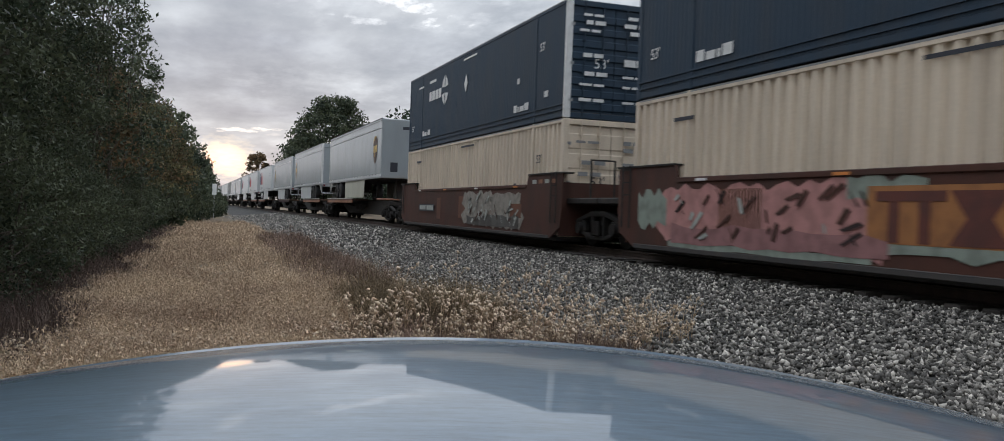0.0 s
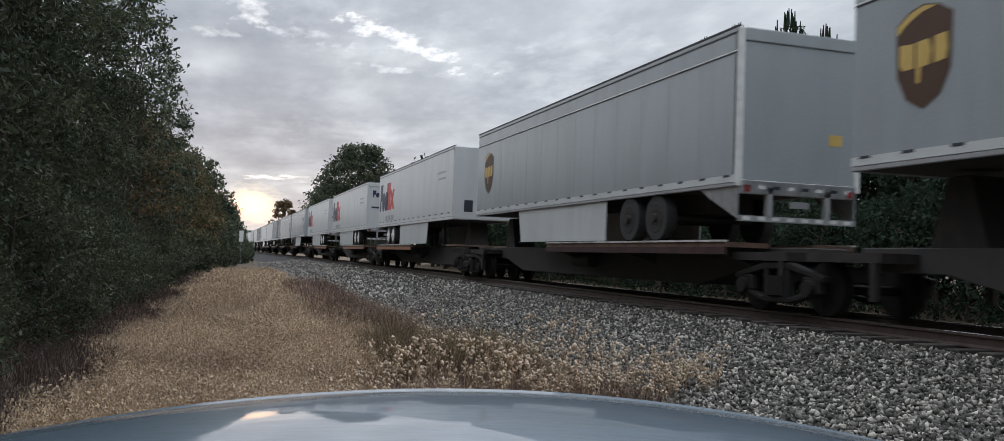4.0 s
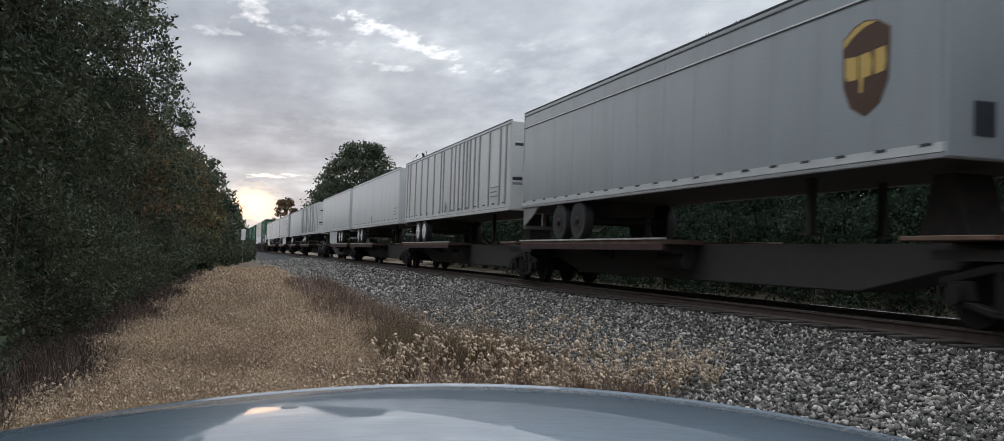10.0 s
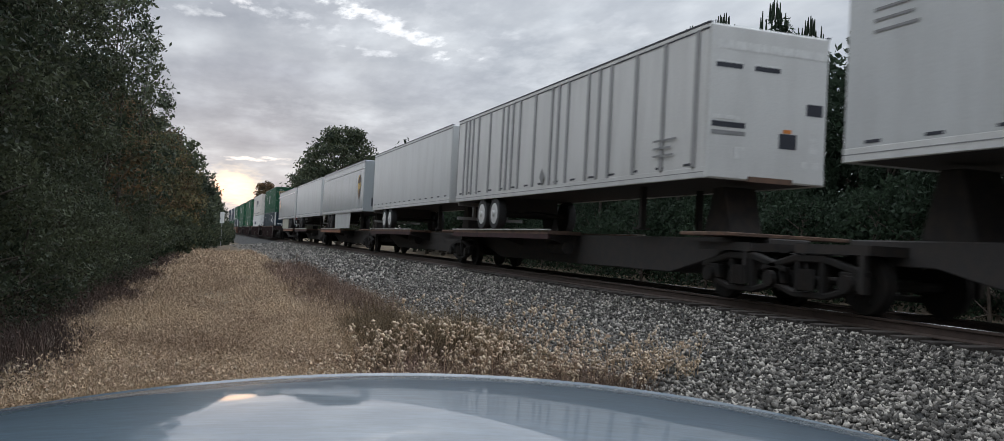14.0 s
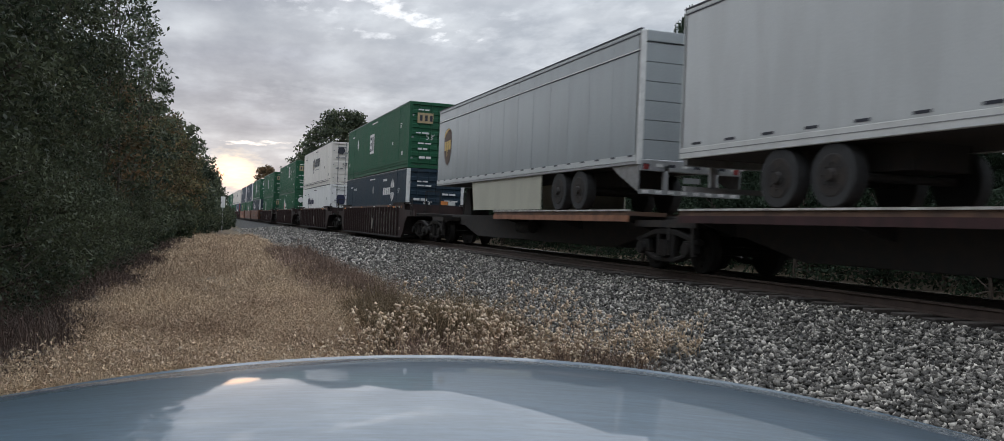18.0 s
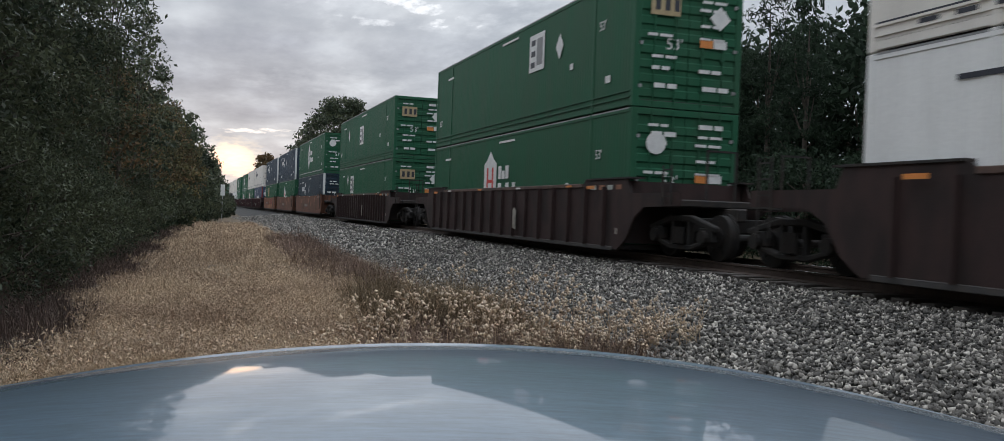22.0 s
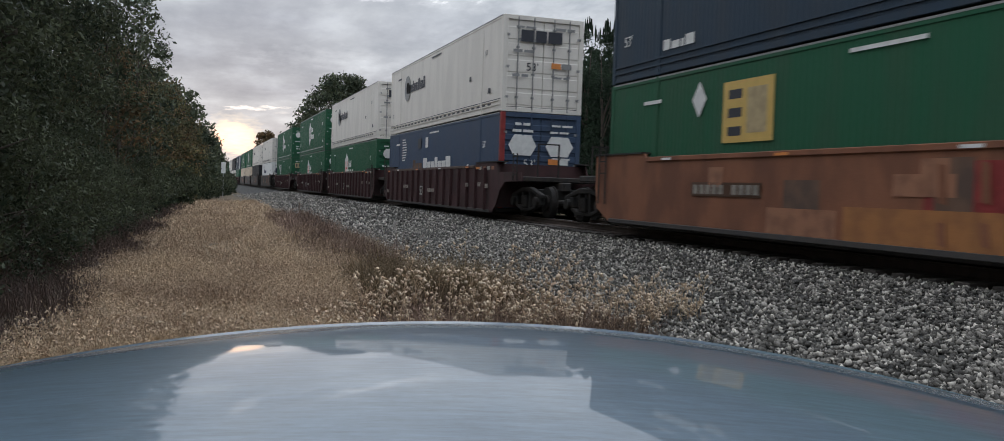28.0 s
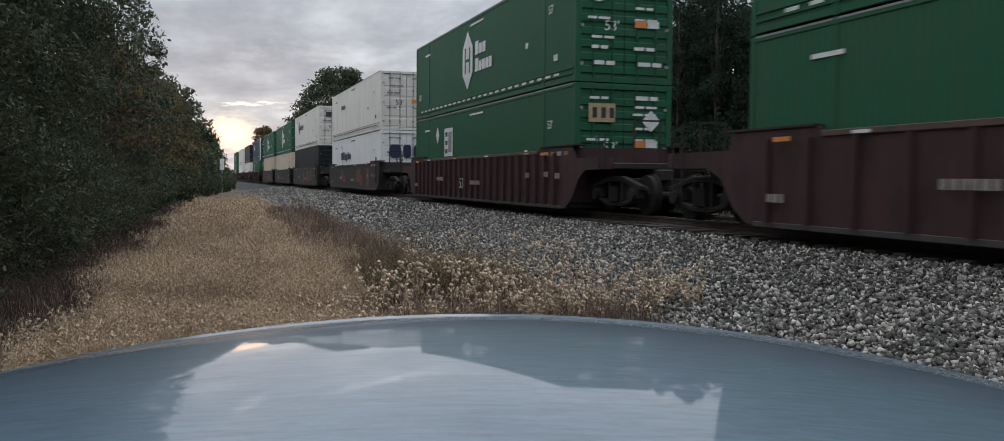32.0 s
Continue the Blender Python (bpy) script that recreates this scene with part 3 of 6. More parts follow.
def container_body(kind, depth, sign):
    """A 53-foot domestic container with its doors towards the viewer; its near end at y = 0."""
    mat = frame_mat = M["snow" if sign == "disc_low" else kind]
    c = root("shipping_container", "", "container", "containers on the train")
    for s in (-1, 1):
        x = s * (HALF - 0.012)
        corrugated("side_panel", mat, c, x, 0.12, LEN - 0.12, 0.15, HIGH - 0.09, depth, 0.28 if kind == "tan" else 0.14, s)
        a, b = sorted((s * (HALF + 0.01), s * (HALF - 0.03)))
        for z in (0.2, 0.33) if s < 0 else ():
            block("rub_rail", frame_mat, c, a, b, 0.14, LEN - 0.14, z, z + 0.035)
        if s < 0 and (kind == "white" or sign == "house_high"):
            bars("slotted_rail", [(1.0 + 0.58 * i, 1.32 + 0.58 * i) for i in range(25)], 0.24, 0.30, M["mark_white"] if kind == "green" else M["mark_dark"], c, "s", -HALF - 0.011, "row of short slots along the rail")
        block("top_rail", frame_mat, c, min(s * HALF, s * (HALF - 0.07)), max(s * HALF, s * (HALF - 0.07)), 0.1, LEN - 0.1, HIGH - 0.09, HIGH, bevel=0.008)
        if s < 0:
            # pale strip paints the top rail's highlight together with its dust
            block("top_edge", M["mark_grey"] if kind != "black" else mat, c, *sorted((s * (HALF + 0.003), s * (HALF - 0.03))), 0.16, LEN - 0.16, HIGH - 0.028, HIGH + 0.004, "scuffed pale top edge")
        block("bottom_rail", frame_mat, c, *sorted((s * (HALF - 0.012), s * (HALF - 0.09))), 0.1, LEN - 0.1, 0.03, 0.15, bevel=0.008)
        if kind == "white":
            block("rail_groove", M["mark_dark"], c, *sorted((s * (HALF - 0.002), s * (HALF - 0.03))), 0.14, LEN - 0.14, 0.365, 0.395, "dark groove along the side")
        for y in (0.0, LEN - 0.14):
            block("corner_post", M["mark_white"] if kind in ("navy", "slate") and y == 0 else M["red_spray"] if kind == "blue" and y == 0 and s < 0 else frame_mat, c, min(s * HALF, s * (HALF - 0.15)), max(s * HALF, s * (HALF - 0.15)), y, y + 0.14, 0.0, HIGH, bevel=0.012)
        for y in (2.0, LEN - 2.1):
            block("stacking_post", frame_mat, c, min(s * (HALF + 0.004), s * (HALF - 0.05)), max(s * (HALF + 0.004), s * (HALF - 0.05)), y, y + 0.11, 0.01, HIGH + 0.012, bevel=0.006)
    block("roof", mat, c, -HALF + 0.06, HALF - 0.06, 0.1, LEN - 0.1, HIGH - 0.07, HIGH - 0.03)
    block("floor_frame", M["dark"], c, -HALF + 0.1, HALF - 0.1, 0.05, LEN - 0.05, 0.06, 0.16)
    block("front_wall", mat, c, -HALF + 0.14, HALF - 0.14, LEN - 0.1, LEN - 0.03, 0.05, HIGH - 0.02)
    block("door_header", frame_mat, c, -HALF + 0.14, HALF - 0.14, 0.005, 0.11, HIGH - 0.14, HIGH, bevel=0.01)
    block("door_sill", frame_mat, c, -HALF + 0.14, HALF - 0.14, 0.005, 0.11, 0.0, 0.14, bevel=0.01)
    for s in (-1, 1):
        a, b = (-HALF + 0.15, -0.01) if s < 0 else (0.01, HALF - 0.15)
        bm = bmesh.new()
        n, o = 5 if kind in ("white", "tan") else 8, [(0.09, 0.15), (0.055, 0.15)]
        band, deep = (HIGH - 0.44) / n, 0.04 if n == 5 else 0.022
        for i in range(n):
            z = 0.2 + (HIGH - 0.44) * i / n
            o += [(0.055, z), (deep, z + 0.03), (deep, z + band - 0.13), (0.055, z + band - 0.1)]
        o += [(0.055, HIGH - 0.15), (0.09, HIGH - 0.15)]
        prism(bm, o, "x", a, b)
        d = part("door", bm, mat, c)
        for k in (0.28, 0.72):
            x = a + (b - a) * k
            bm = bmesh.new()
            tube(bm, "z", (x, 0.005), 0.019, 0.06, HIGH - 0.05, 8)
            for z in (0.4, 1.1, 1.9, HIGH - 0.4):
                box(bm, x - 0.05, x + 0.05, 0.0, 0.03, z, z + 0.06)
            part("lock_rod", bm, M["mark_grey"] if kind == "white" else mat, d)
        for z in (0.4, 1.3, 2.25):
            hx = a if s < 0 else b
            block("hinge", M["rib"], d, hx - 0.05, hx + 0.05, 0.0, 0.03, z, z + 0.07)
    return c


def end_bars(c, kind):
    """Rows of plain bars on the doors: stencilled notices too small to read, and painted glints of the door ribs."""
    rng = random.Random(kind)
    mat = M["mark_grey"] if kind in ("white", "tan") else M["mark_white"]
    for s in (-1, 1):
        x0 = -1.0 if s < 0 else 0.2
        for z in (2.5, 2.3, 2.12, 1.78, 1.5, 1.05, 0.8, 0.42):
            if rng.random() < (0.35 if kind == "white" else 0.85):
                a = x0 + rng.uniform(0, 0.2)
                w, v = rng.uniform(0.18, 0.34), rng.uniform(0.18, 0.34)
                # these bars also paint in the light caught on the door ribs
                bars("notice", ((a, a + w), (a + w + 0.05, a + w + v + 0.05)), z, z + rng.choice((0.06, 0.08, 0.10)), mat, c, "e", -0.018)
    plate("notice", rect(0.25, 0.56, 1.35, 1.52), M["mark_orange"] if kind != "navy" else mat, c, "e", -0.018, "orange notice")
    plate("notice", rect(0.58, 0.9, 1.35, 1.52), mat, c, "e", -0.018)


def diamond(x, z, a, b):
    return [(x - a, z), (x, z - b), (x + a, z), (x, z + b)]


def logo_emp(c, y, z, face_mat, k=1.0, tall=1.0):
    """A square pale panel with three dark bars."""
    side, h = -HALF - 0.006, k * tall
    p = plate("logo_panel", rect(y - 0.55 * k, y + 0.55 * k, z - 0.5 * h, z + 0.5 * h), face_mat, c, "s", side, "pale square emblem panel")
    for q in (-0.3, 0.0, 0.3):
        plate("logo_bar", rect(y + 0.12 * k, y + 0.42 * k, z + q * h - 0.09 * h, z + q * h + 0.06 * h), M["mark_dark"], p, "s", side - 0.004)
    plate("logo_bar", rect(y - 0.42 * k, y + 0.0 * k, z - 0.36 * h, z + 0.36 * h), M["door_tan"] if face_mat == M["mark_yellow"] else M["mark_grey"], p, "s", side - 0.004)


def logo_house(c, y, z, inner):
    """A white house-shaped emblem with a letter-like mark and two bars beside it."""
    side = -HALF - 0.006
    p = plate("logo_panel", [(y - 0.6, z - 0.75), (y + 0.6, z - 0.75), (y + 0.6, z + 0.42), (y + 0.32, z + 0.55), (y, z + 0.8), (y - 0.32, z + 0.55), (y - 0.6, z + 0.42)], M["mark_white"], c, "s", side, "white house-shaped emblem")
    for q in (-0.32, 0.18):
        plate("logo_bar", rect(y + q, y + q + 0.14, z - 0.55, z + 0.3), inner, p, "s", side - 0.004)
    plate("logo_bar", rect(y - 0.18, y + 0.18, z - 0.16, z - 0.06), inner, p, "s", side - 0.004)
    rng = random.Random(5)
    for row in (0.12, -0.38):
        x = y - 0.78
        for i in range(5 if row < 0 else 3):
            w = rng.uniform(0.2, 0.3)
            if i % 2 == 0:
                plate("logo_bar", rect(x - w, x, z + row - 0.18, z + row + 0.2), M["mark_white"], c, "s", side)
            else:
                plate("logo_bar", rect(x - w, x, z + row - 0.18, z + row + 0.06), M["mark_white"], c, "s", side)
            x -= w + 0.05


def logo_bars(c, y, z, mat, widths, h, k=1.0):
    """A row of plain bars in place of a company's name; y is its left end as seen from the near side."""
    side, x = -HALF - 0.006, y
    for i, w in enumerate(widths):
        plate("logo_bar", rect(x - w * k, x, z, z + h * (1.0 if i % 3 == 0 else 0.72)), mat, c, "s", side)
        x -= w * k + 0.06 * k


def logo_diamond(c, y, z):
    """A word of bars with an open knot of four blades after it."""
    side, x = -HALF - 0.006, y
    for w, h in ((0.32, 0.34), (0.42, 0.34), (0.36, 0.34), (0.34, 0.34)):
        plate("logo_bar", rect(x - w, x, z - 0.2, z - 0.2 + h), M["mark_white"], c, "s", side)
        x -= w + 0.07
    x -= 0.42
    bm = bmesh.new()
    for q in (-1, 1):
        for r in (-1, 1):
            prism(bm, [(x + 0.04 * q, z + 0.1 * r), (x + 0.40 * q, z + 0.14 * r), (x + 0.30 * q, z + 0.34 * r), (x + 0.04 * q, z + 0.52 * r)], "x", side, side - 0.004)
    part("logo_mark", bm, M["mark_white"], c, "white knot-shaped emblem")
    plate("logo_bar", rect(y - 0.9, y, z + 0.46, z + 0.56), M["mark_white"], c, "s", side)


def logo_hex(c, y, z):
    """A tall white six-sided emblem with a dark letter-like mark and two rows of bars."""
    side = -HALF - 0.006
    p = plate("logo_panel", [(y - 0.56, z - 0.42), (y, z - 0.95), (y + 0.56, z - 0.42), (y + 0.56, z + 0.42), (y, z + 0.95), (y - 0.56, z + 0.42)], M["mark_white"], c, "s", side, "tall white six-sided emblem")
    for q in (-0.3, 0.18):
        plate("logo_bar", rect(y + q, y + q + 0.12, z - 0.42, z + 0.42), M["green"], p, "s", side - 0.004)
    plate("logo_bar", rect(y - 0.18, y + 0.18, z - 0.05, z + 0.05), M["green"], p, "s", side - 0.004)
    for row, ws in ((0.08, (0.34, 0.3, 0.3)), (-0.46, (0.34, 0.26, 0.3, 0.3, 0.26))):
        x = y - 0.85
        for i, w in enumerate(ws):
            plate("logo_bar", rect(x - w, x, z + row, z + row + (0.42 if i == 0 else 0.32)), M["mark_white"], c, "s", side)
            x -= w + 0.06


def logo_disc(c, y, z, word, mat):
    side = -HALF - 0.006
    bm = bmesh.new()
    tube(bm, "x", (y, z), 0.55, side, side - 0.004, 24)
    part("logo_disc", bm, M["mark_grey"], c, "grey round emblem")
    logo_bars(c, y + 0.15, z - 0.22, mat, word, 0.46)


def side_notes(c, kind):
    mat = M["mark_dark"] if kind in ("white", "tan") else M["mark_white"]
    side = -HALF - 0.006
    plate("marking", rect(7.2, 8.6, 2.62, 2.68), mat, c, "s", side)
    plate("marking", rect(13.9, 14.6, 2.35, 2.42), mat, c, "s", side)
    plate("marking", rect(1.1, 1.35, 0.62, 0.78), mat, c, "s", side)
    plate("marking", rect(3.2, 3.4, 1.2, 1.35), mat, c, "s", side)
    for y in (1.75, 15.6):
        lettering("size_number", "53'", 0.22 if kind == "white" else 0.30, M["mark_grey"] if kind == "white" else mat, c, Matrix.Translation((side, y, 1.85 if y < 5 else 0.75)) @ pose(0, 0, 0, 90, 0, -90))
    lettering("size_number", "53'", 0.34, mat, c, Matrix.Translation((-0.55, 0.02, 1.25)) @ pose(0, 0, 0, 90, 0, 0))


def make_container(kind, sign):
    c = container_body(kind, {"tan": 0.07, "green": 0.008, "navy": 0.008}.get(kind, 0.004), sign)
    if kind != "black":
        end_bars(c, kind), side_notes(c, kind)
    side = -HALF - 0.006
    if sign in ("panel", "panel_low", "panel_mid"):
        y, z, dy, dz = {"panel": (8.5, 1.62, 12.7, 1.85), "panel_low": (11.2, 1.85, 12.7, 2.15), "panel_mid": (5.7, 2.0, 4.1, 1.9)}[sign]
        logo_emp(c, y, z, M["mark_white"]), plate("marking", diamond(dy, dz, 0.24, 0.32), M["mark_white"], c, "s", side)
        plate("door_panel", rect(-0.95, -0.25, 1.95, 2.4), M["door_tan"], c, "e", -0.019, "pale door emblem")
        for x in (-0.85, -0.62, -0.4):
            plate("door_panel_bar", rect(x, x + 0.12, 2.05, 2.3), M["mark_dark"], c, "e", -0.024)
        plate("door_diamond", diamond(0.72, 2.0, 0.26, 0.26), M["mark_white"], c, "e", -0.024)
    elif sign == "panel_yellow":
        logo_emp(c, 11.0, 2.0, M["mark_yellow"], 1.3, 0.8), plate("marking", diamond(12.5, 2.3, 0.24, 0.32), M["mark_white"], c, "s", side)
        plate("door_panel", rect(-0.95, -0.25, 1.75, 2.35), M["door_tan"], c, "e", -0.019, "pale door emblem")
    elif sign == "house":
        logo_house(c, 9.35, 1.62, M["mark_red"]), plate("door_disc", [(-0.72 + 0.24 * math.cos(a), 2.15 + 0.24 * math.sin(a)) for a in (math.pi * k / 6 for k in range(12))], M["mark_white"], c, "e", -0.024, "round white emblem")
    elif sign == "house_high":
        logo_hex(c, 8.9, 1.55), plate("door_disc", [(-0.72 + 0.24 * math.cos(a), 2.15 + 0.24 * math.sin(a)) for a in (math.pi * k / 6 for k in range(12))], M["mark_white"], c, "e", -0.024, "round white emblem")
    elif sign == "knot_low":
        logo_diamond(c, 5.1, 2.0), logo_bars(c, 13.5, 2.2, M["mark_white"], (0.12, 0.2, 0.14, 0.2), 0.12)
        bm = bmesh.new()
        tube(bm, "x", (7.65, 2.1), 0.2, side, side - 0.004, 18)
        part("logo_disc", bm, M["mark_grey"], c, "faint grey round emblem")
    elif sign == "knot":
        logo_diamond(c, 13.0, 1.92), plate("marking", diamond(8.3, 1.85, 0.2, 0.3), M["mark_white"], c, "s", side)
        logo_bars(c, 3.6, 0.42, M["mark_white"], (0.25, 0.1, 0.3, 0.3), 0.2)
        logo_bars(c, 13.9, 0.46, M["mark_white"], (0.25, 0.3, 0.1, 0.3), 0.2)
    elif sign == "disc":
        logo_disc(c, 12.7, 1.85, (0.35, 0.3, 0.3, 0.14, 0.32, 0.3, 0.3, 0.12, 0.3, 0.26), M["mark_dark"])
        for x, w in ((-0.75, 0.4), (-0.28, 0.35), (0.12, 0.45)):
            plate("logo_bar", rect(x, x + w, 2.1, 2.45), M["mark_dark"], c, "e", -0.02)
    elif sign == "disc_low":
        x = 12.25
        for w, lo, hi in ((0.36, 0, 0.46), (0.34, 0, 0.46), (0.36, 0, 0.46), (0.06, 0, 0), (0.14, 0, 0.46), (0.28, 0, 0.32), (0.28, -0.14, 0.32), (0.1, 0, 0.44), (0.22, 0, 0.32), (0.16, 0, 0.42), (0.1, 0, 0.44), (0.22, 0, 0.32), (0.24, 0, 0.32)):
            if hi:
                plate("logo_bar", [(x - w, 1.62 + lo), (x, 1.62 + lo), (x, 1.62 + hi * 0.9), (x - w * 0.15, 1.62 + hi), (x - w, 1.62 + hi)], M["mark_blue"], c, "s", side)
            x -= w + 0.055
        bm = bmesh.new()
        for n in range(9):
            a, b = radians(70 + 22 * n), radians(70 + 22 * (n + 1))
            prism(bm, [(12.1 + 0.55 * math.cos(a), 1.85 + 0.62 * math.sin(a)), (12.1 + 0.55 * math.cos(b), 1.85 + 0.62 * math.sin(b)), (12.1 + 0.50 * math.cos(b), 1.85 + 0.56 * math.sin(b)), (12.1 + 0.50 * math.cos(a), 1.85 + 0.56 * math.sin(a))], "x", side, side - 0.004)
        part("logo_arc", bm, M["mark_blue"], c, "thin blue open ring")
        for x, w in ((-0.56, 0.28), (0.03, 0.2), (0.63, 0.28)):
            plate("logo_block", [(x - w, 1.68), (x - w * 0.6, 1.55), (x + w * 0.6, 1.55), (x + w, 1.68), (x + w, 2.07), (x + w * 0.6, 2.2), (x - w * 0.6, 2.2), (x - w, 2.07)], M["mark_blue"], c, "e", -0.02)
    elif sign == "slant":
        plate("logo_mark", [(9.85, 2.1), (9.75, 1.45), (9.4, 1.02), (9.15, 1.35), (9.05, 2.2), (9.3, 2.12), (9.45, 2.3), (9.6, 2.1)], M["mark_dark"], c, "s", side, "dark shield-like emblem")
        plate("logo_mark", [(9.55, 1.4), (9.35, 1.5), (9.25, 1.95), (9.45, 1.8)], M["mark_yellow"], c, "s", side - 0.004, "small gold sliver")
        x = 8.75
        for w in (0.46, 0.58, 0.2, 0.42, 0.46):
            plate("logo_bar", [(x - w, 1.52), (x, 1.52), (x - 0.22, 2.12), (x - w - 0.22, 2.12)], M["mark_dark"], c, "s", side)
            x -= w + 0.09
        plate("logo_bar", rect(6.4, 8.4, 1.28, 1.34), M["mark_grey"], c, "s", side)
        plate("logo_mark", [(-0.88, 2.1), (-0.55, 2.05), (-0.38, 2.3), (-0.5, 2.55), (-0.85, 2.5)], M["mark_dark"], c, "e", -0.02)
        for x in (-0.2, 0.08, 0.36, 0.56, 0.8):
            plate("logo_bar", [(x, 2.2), (x + 0.2, 2.2), (x + 0.26, 2.42), (x + 0.06, 2.42)], M["mark_dark"], c, "e", -0.02)
    elif sign == "stripes":
        for i in range(9):
            w = 0.55 * math.sqrt(max(0.05, 1 - ((i - 4) / 4.6) ** 2))
            plate("logo_bar", rect(13.1 - w, 13.1 + 0.25, 1.65 + 0.11 * i, 1.70 + 0.11 * i), M["mark_white"], c, "s", side)
        logo_bars(c, 11.3, 1.15, M["rust"], (0.45, 0.5, 0.5), 0.5)
        logo_bars(c, 9.5, 1.15, M["mark_white"], (0.62, 0.5, 0.5, 0.42, 0.5, 0.5, 0.62), 0.54)
        plate("logo_mark", rect(9.9, 10.5, 2.1, 2.5), M["mark_dark"], c, "s", side), plate("logo_mark", rect(8.8, 9.2, 2.1, 2.5), M["mark_white"], c, "s", side)
        for x in (-0.6, 0.6):
            plate("door_disc", [(x - 0.45, 1.9), (x - 0.28, 1.6), (x + 0.28, 1.6), (x + 0.45, 1.9), (x + 0.28, 2.2), (x - 0.28, 2.2)], M["mark_white"], c, "e", -0.02)
    elif sign == "slim":
        logo_bars(c, 12.2, 1.75, M["mark_dark"], (0.3, 0.1, 0.3, 0.2, 0.3), 0.3)
    return c


LABELS = {"green": "dark green corrugated steel container", "navy": "dark navy steel container", "slate": "slate blue steel container", "white": "dirty white steel container", "blue": "faded blue steel container",
          "tan": "cream corrugated steel container", "black": "black steel container"}
WHAT = {"panel": "with pale square emblem", "panel_low": "with pale square emblem", "panel_mid": "with pale square emblem", "panel_yellow": "with yellow square emblem", "house": "with white house emblem", "house_high": "with white house emblem", "knot": "with white knot emblem",
        "knot_low": "with white knot emblem", "disc": "with round grey emblem", "disc_low": "with blue block emblem", "slant": "with dark slanted emblem", "stripes": "with white striped emblem", "slim": "with thin dark mark", "": "with plain sides"}
FIRST = {}


def container(kind, sign, start, upper):
    key = (kind, sign)
    if key not in FIRST:
        c = FIRST[key] = make_container(kind, sign)
    else:
        c = copy_thing(FIRST[key], Matrix.Identity(4))
    tagged(c, f"{LABELS[kind]} {WHAT[sign]}, {'stacked on top' if upper else 'in well car'}")
    return on_train(c, start, 3.075 if upper else 0.175)


# ---- well cars ----
def well_car(kind, ribs, graffiti=None, seed=0, near=0.35, far=0.35):
    names = {"maroon": "dark umber steel well car with ribbed sides" if seed < 6 else "dark maroon steel well car with ribbed sides", "oxide": "orange-brown steel well car with smooth sides", "brown": "dark brown steel well car with smooth sides, sprayed with paint",
             "steel_grey": "dark grey steel well car with smooth sides"}
    w = root("well_car", names[kind], "railcar", "railcars of the train")
    mat = M["umber" if kind == "maroon" and seed < 6 else "oxide_bright" if seed == 8 else kind]
    W = 1.44
    step = 1.46 + (0.24 if kind == "brown" else 0.08)
    for s in (-1, 1):
        bm = bmesh.new()
        low = 0.05 if kind == "maroon" else 0.14
        lo_n = [(-near, 0.98), (-0.95, 0.96), (-0.55, 0.75), (-0.2, 0.3), (0.2, low)] if near > 1 else [(-0.35, 0.85), (-0.25, 0.4), (0.35, low)]
        lo_f = [(LEN - 0.2, low), (LEN + 0.2, 0.3), (LEN + 0.55, 0.75), (LEN + 0.95, 0.96), (LEN + far, 0.98)] if far > 1 else [(LEN - 0.35, low), (LEN + 0.25, 0.4), (LEN + 0.35, 0.85)]
        o = lo_n + lo_f + ([(LEN + far, 1.24), (LEN + 0.35, 1.24), (LEN + 0.2, step)] if far > 1 else [(LEN + far, step)]) + [(LEN - 1.9, step), (LEN - 2.0, 1.46), (2.0, 1.46), (1.9, step)] + ([(-0.2, step), (-0.35, 1.24), (-near, 1.24)] if near > 1 else [(-near, step)])
        prism(bm, o, "x", s * (W - 0.05), s * W)
        if ribs and s > 0:
            for i in range(17):
                y = 0.9 + i * (LEN - 1.8) / 16
                box(bm, W, W + 0.07, y - 0.04, y + 0.04, 0.08, 1.38)
        side = part("side_wall", bm, mat, w)
        block("top_chord", M["rust_dark"] if kind == "maroon" else mat, w, min(s * (W - 0.12), s * (W + 0.03)), max(s * (W - 0.12), s * (W + 0.03)), 2.02, LEN - 2.02, 1.38, 1.47, bevel=0.01)
        block("bottom_chord", M["dark"], w, min(s * (W - 0.14), s * (W + 0.02)), max(s * (W - 0.14), s * (W + 0.02)), 0.4, LEN - 0.4, low - 0.03, low + 0.06, bevel=0.01)
        for y0, y1 in ((max(-near - 0.05, -0.4), 1.85), (LEN - 1.85, min(LEN + far + 0.05, LEN + 0.4))):
            block("end_ledge", M["steel"], w, min(s * (W - 0.3), s * (W + 0.03)), max(s * (W - 0.3), s * (W + 0.03)), y0, y1, step, step + 0.035)
        if ribs and s < 0:
            r0 = block("rib", mat, side, -W - 0.09, -W, -0.03, 0.03, 0.1, 1.38)
            r0.location = (0, 0.8, 0)
            many = 24 if seed in (2, 5, 12) else 16
            for i in range(1, many):
                again(r0, 0, 0.8 + i * (LEN - 1.6) / (many - 1))
    block("well_floor", M["dark"], w, -1.3, 1.3, 0.2, LEN - 0.2, 0.06, 0.16)
    rng = random.Random(seed)
    for y0, y1, g in ((-0.7, 0.0, -1), (LEN, LEN + 0.7, 1)):
        block("end_wall", mat, w, -W + 0.06, W - 0.06, *((y0 + 0.62, y0 + 0.68) if g < 0 else (y0 + 0.02, y0 + 0.08)), 0.2, 1.5)
        block("end_platform", M["steel"], w, -1.2, 1.2, y0 - 1.1 if g < 0 else y0 + 0.1, y1 - 0.1 if g < 0 else y1 + 1.1, 0.98, 1.12, bevel=0.02)
        coupler(w, *((y0 - 1.5, y0) if g < 0 else (y1, y1 + 1.5)))
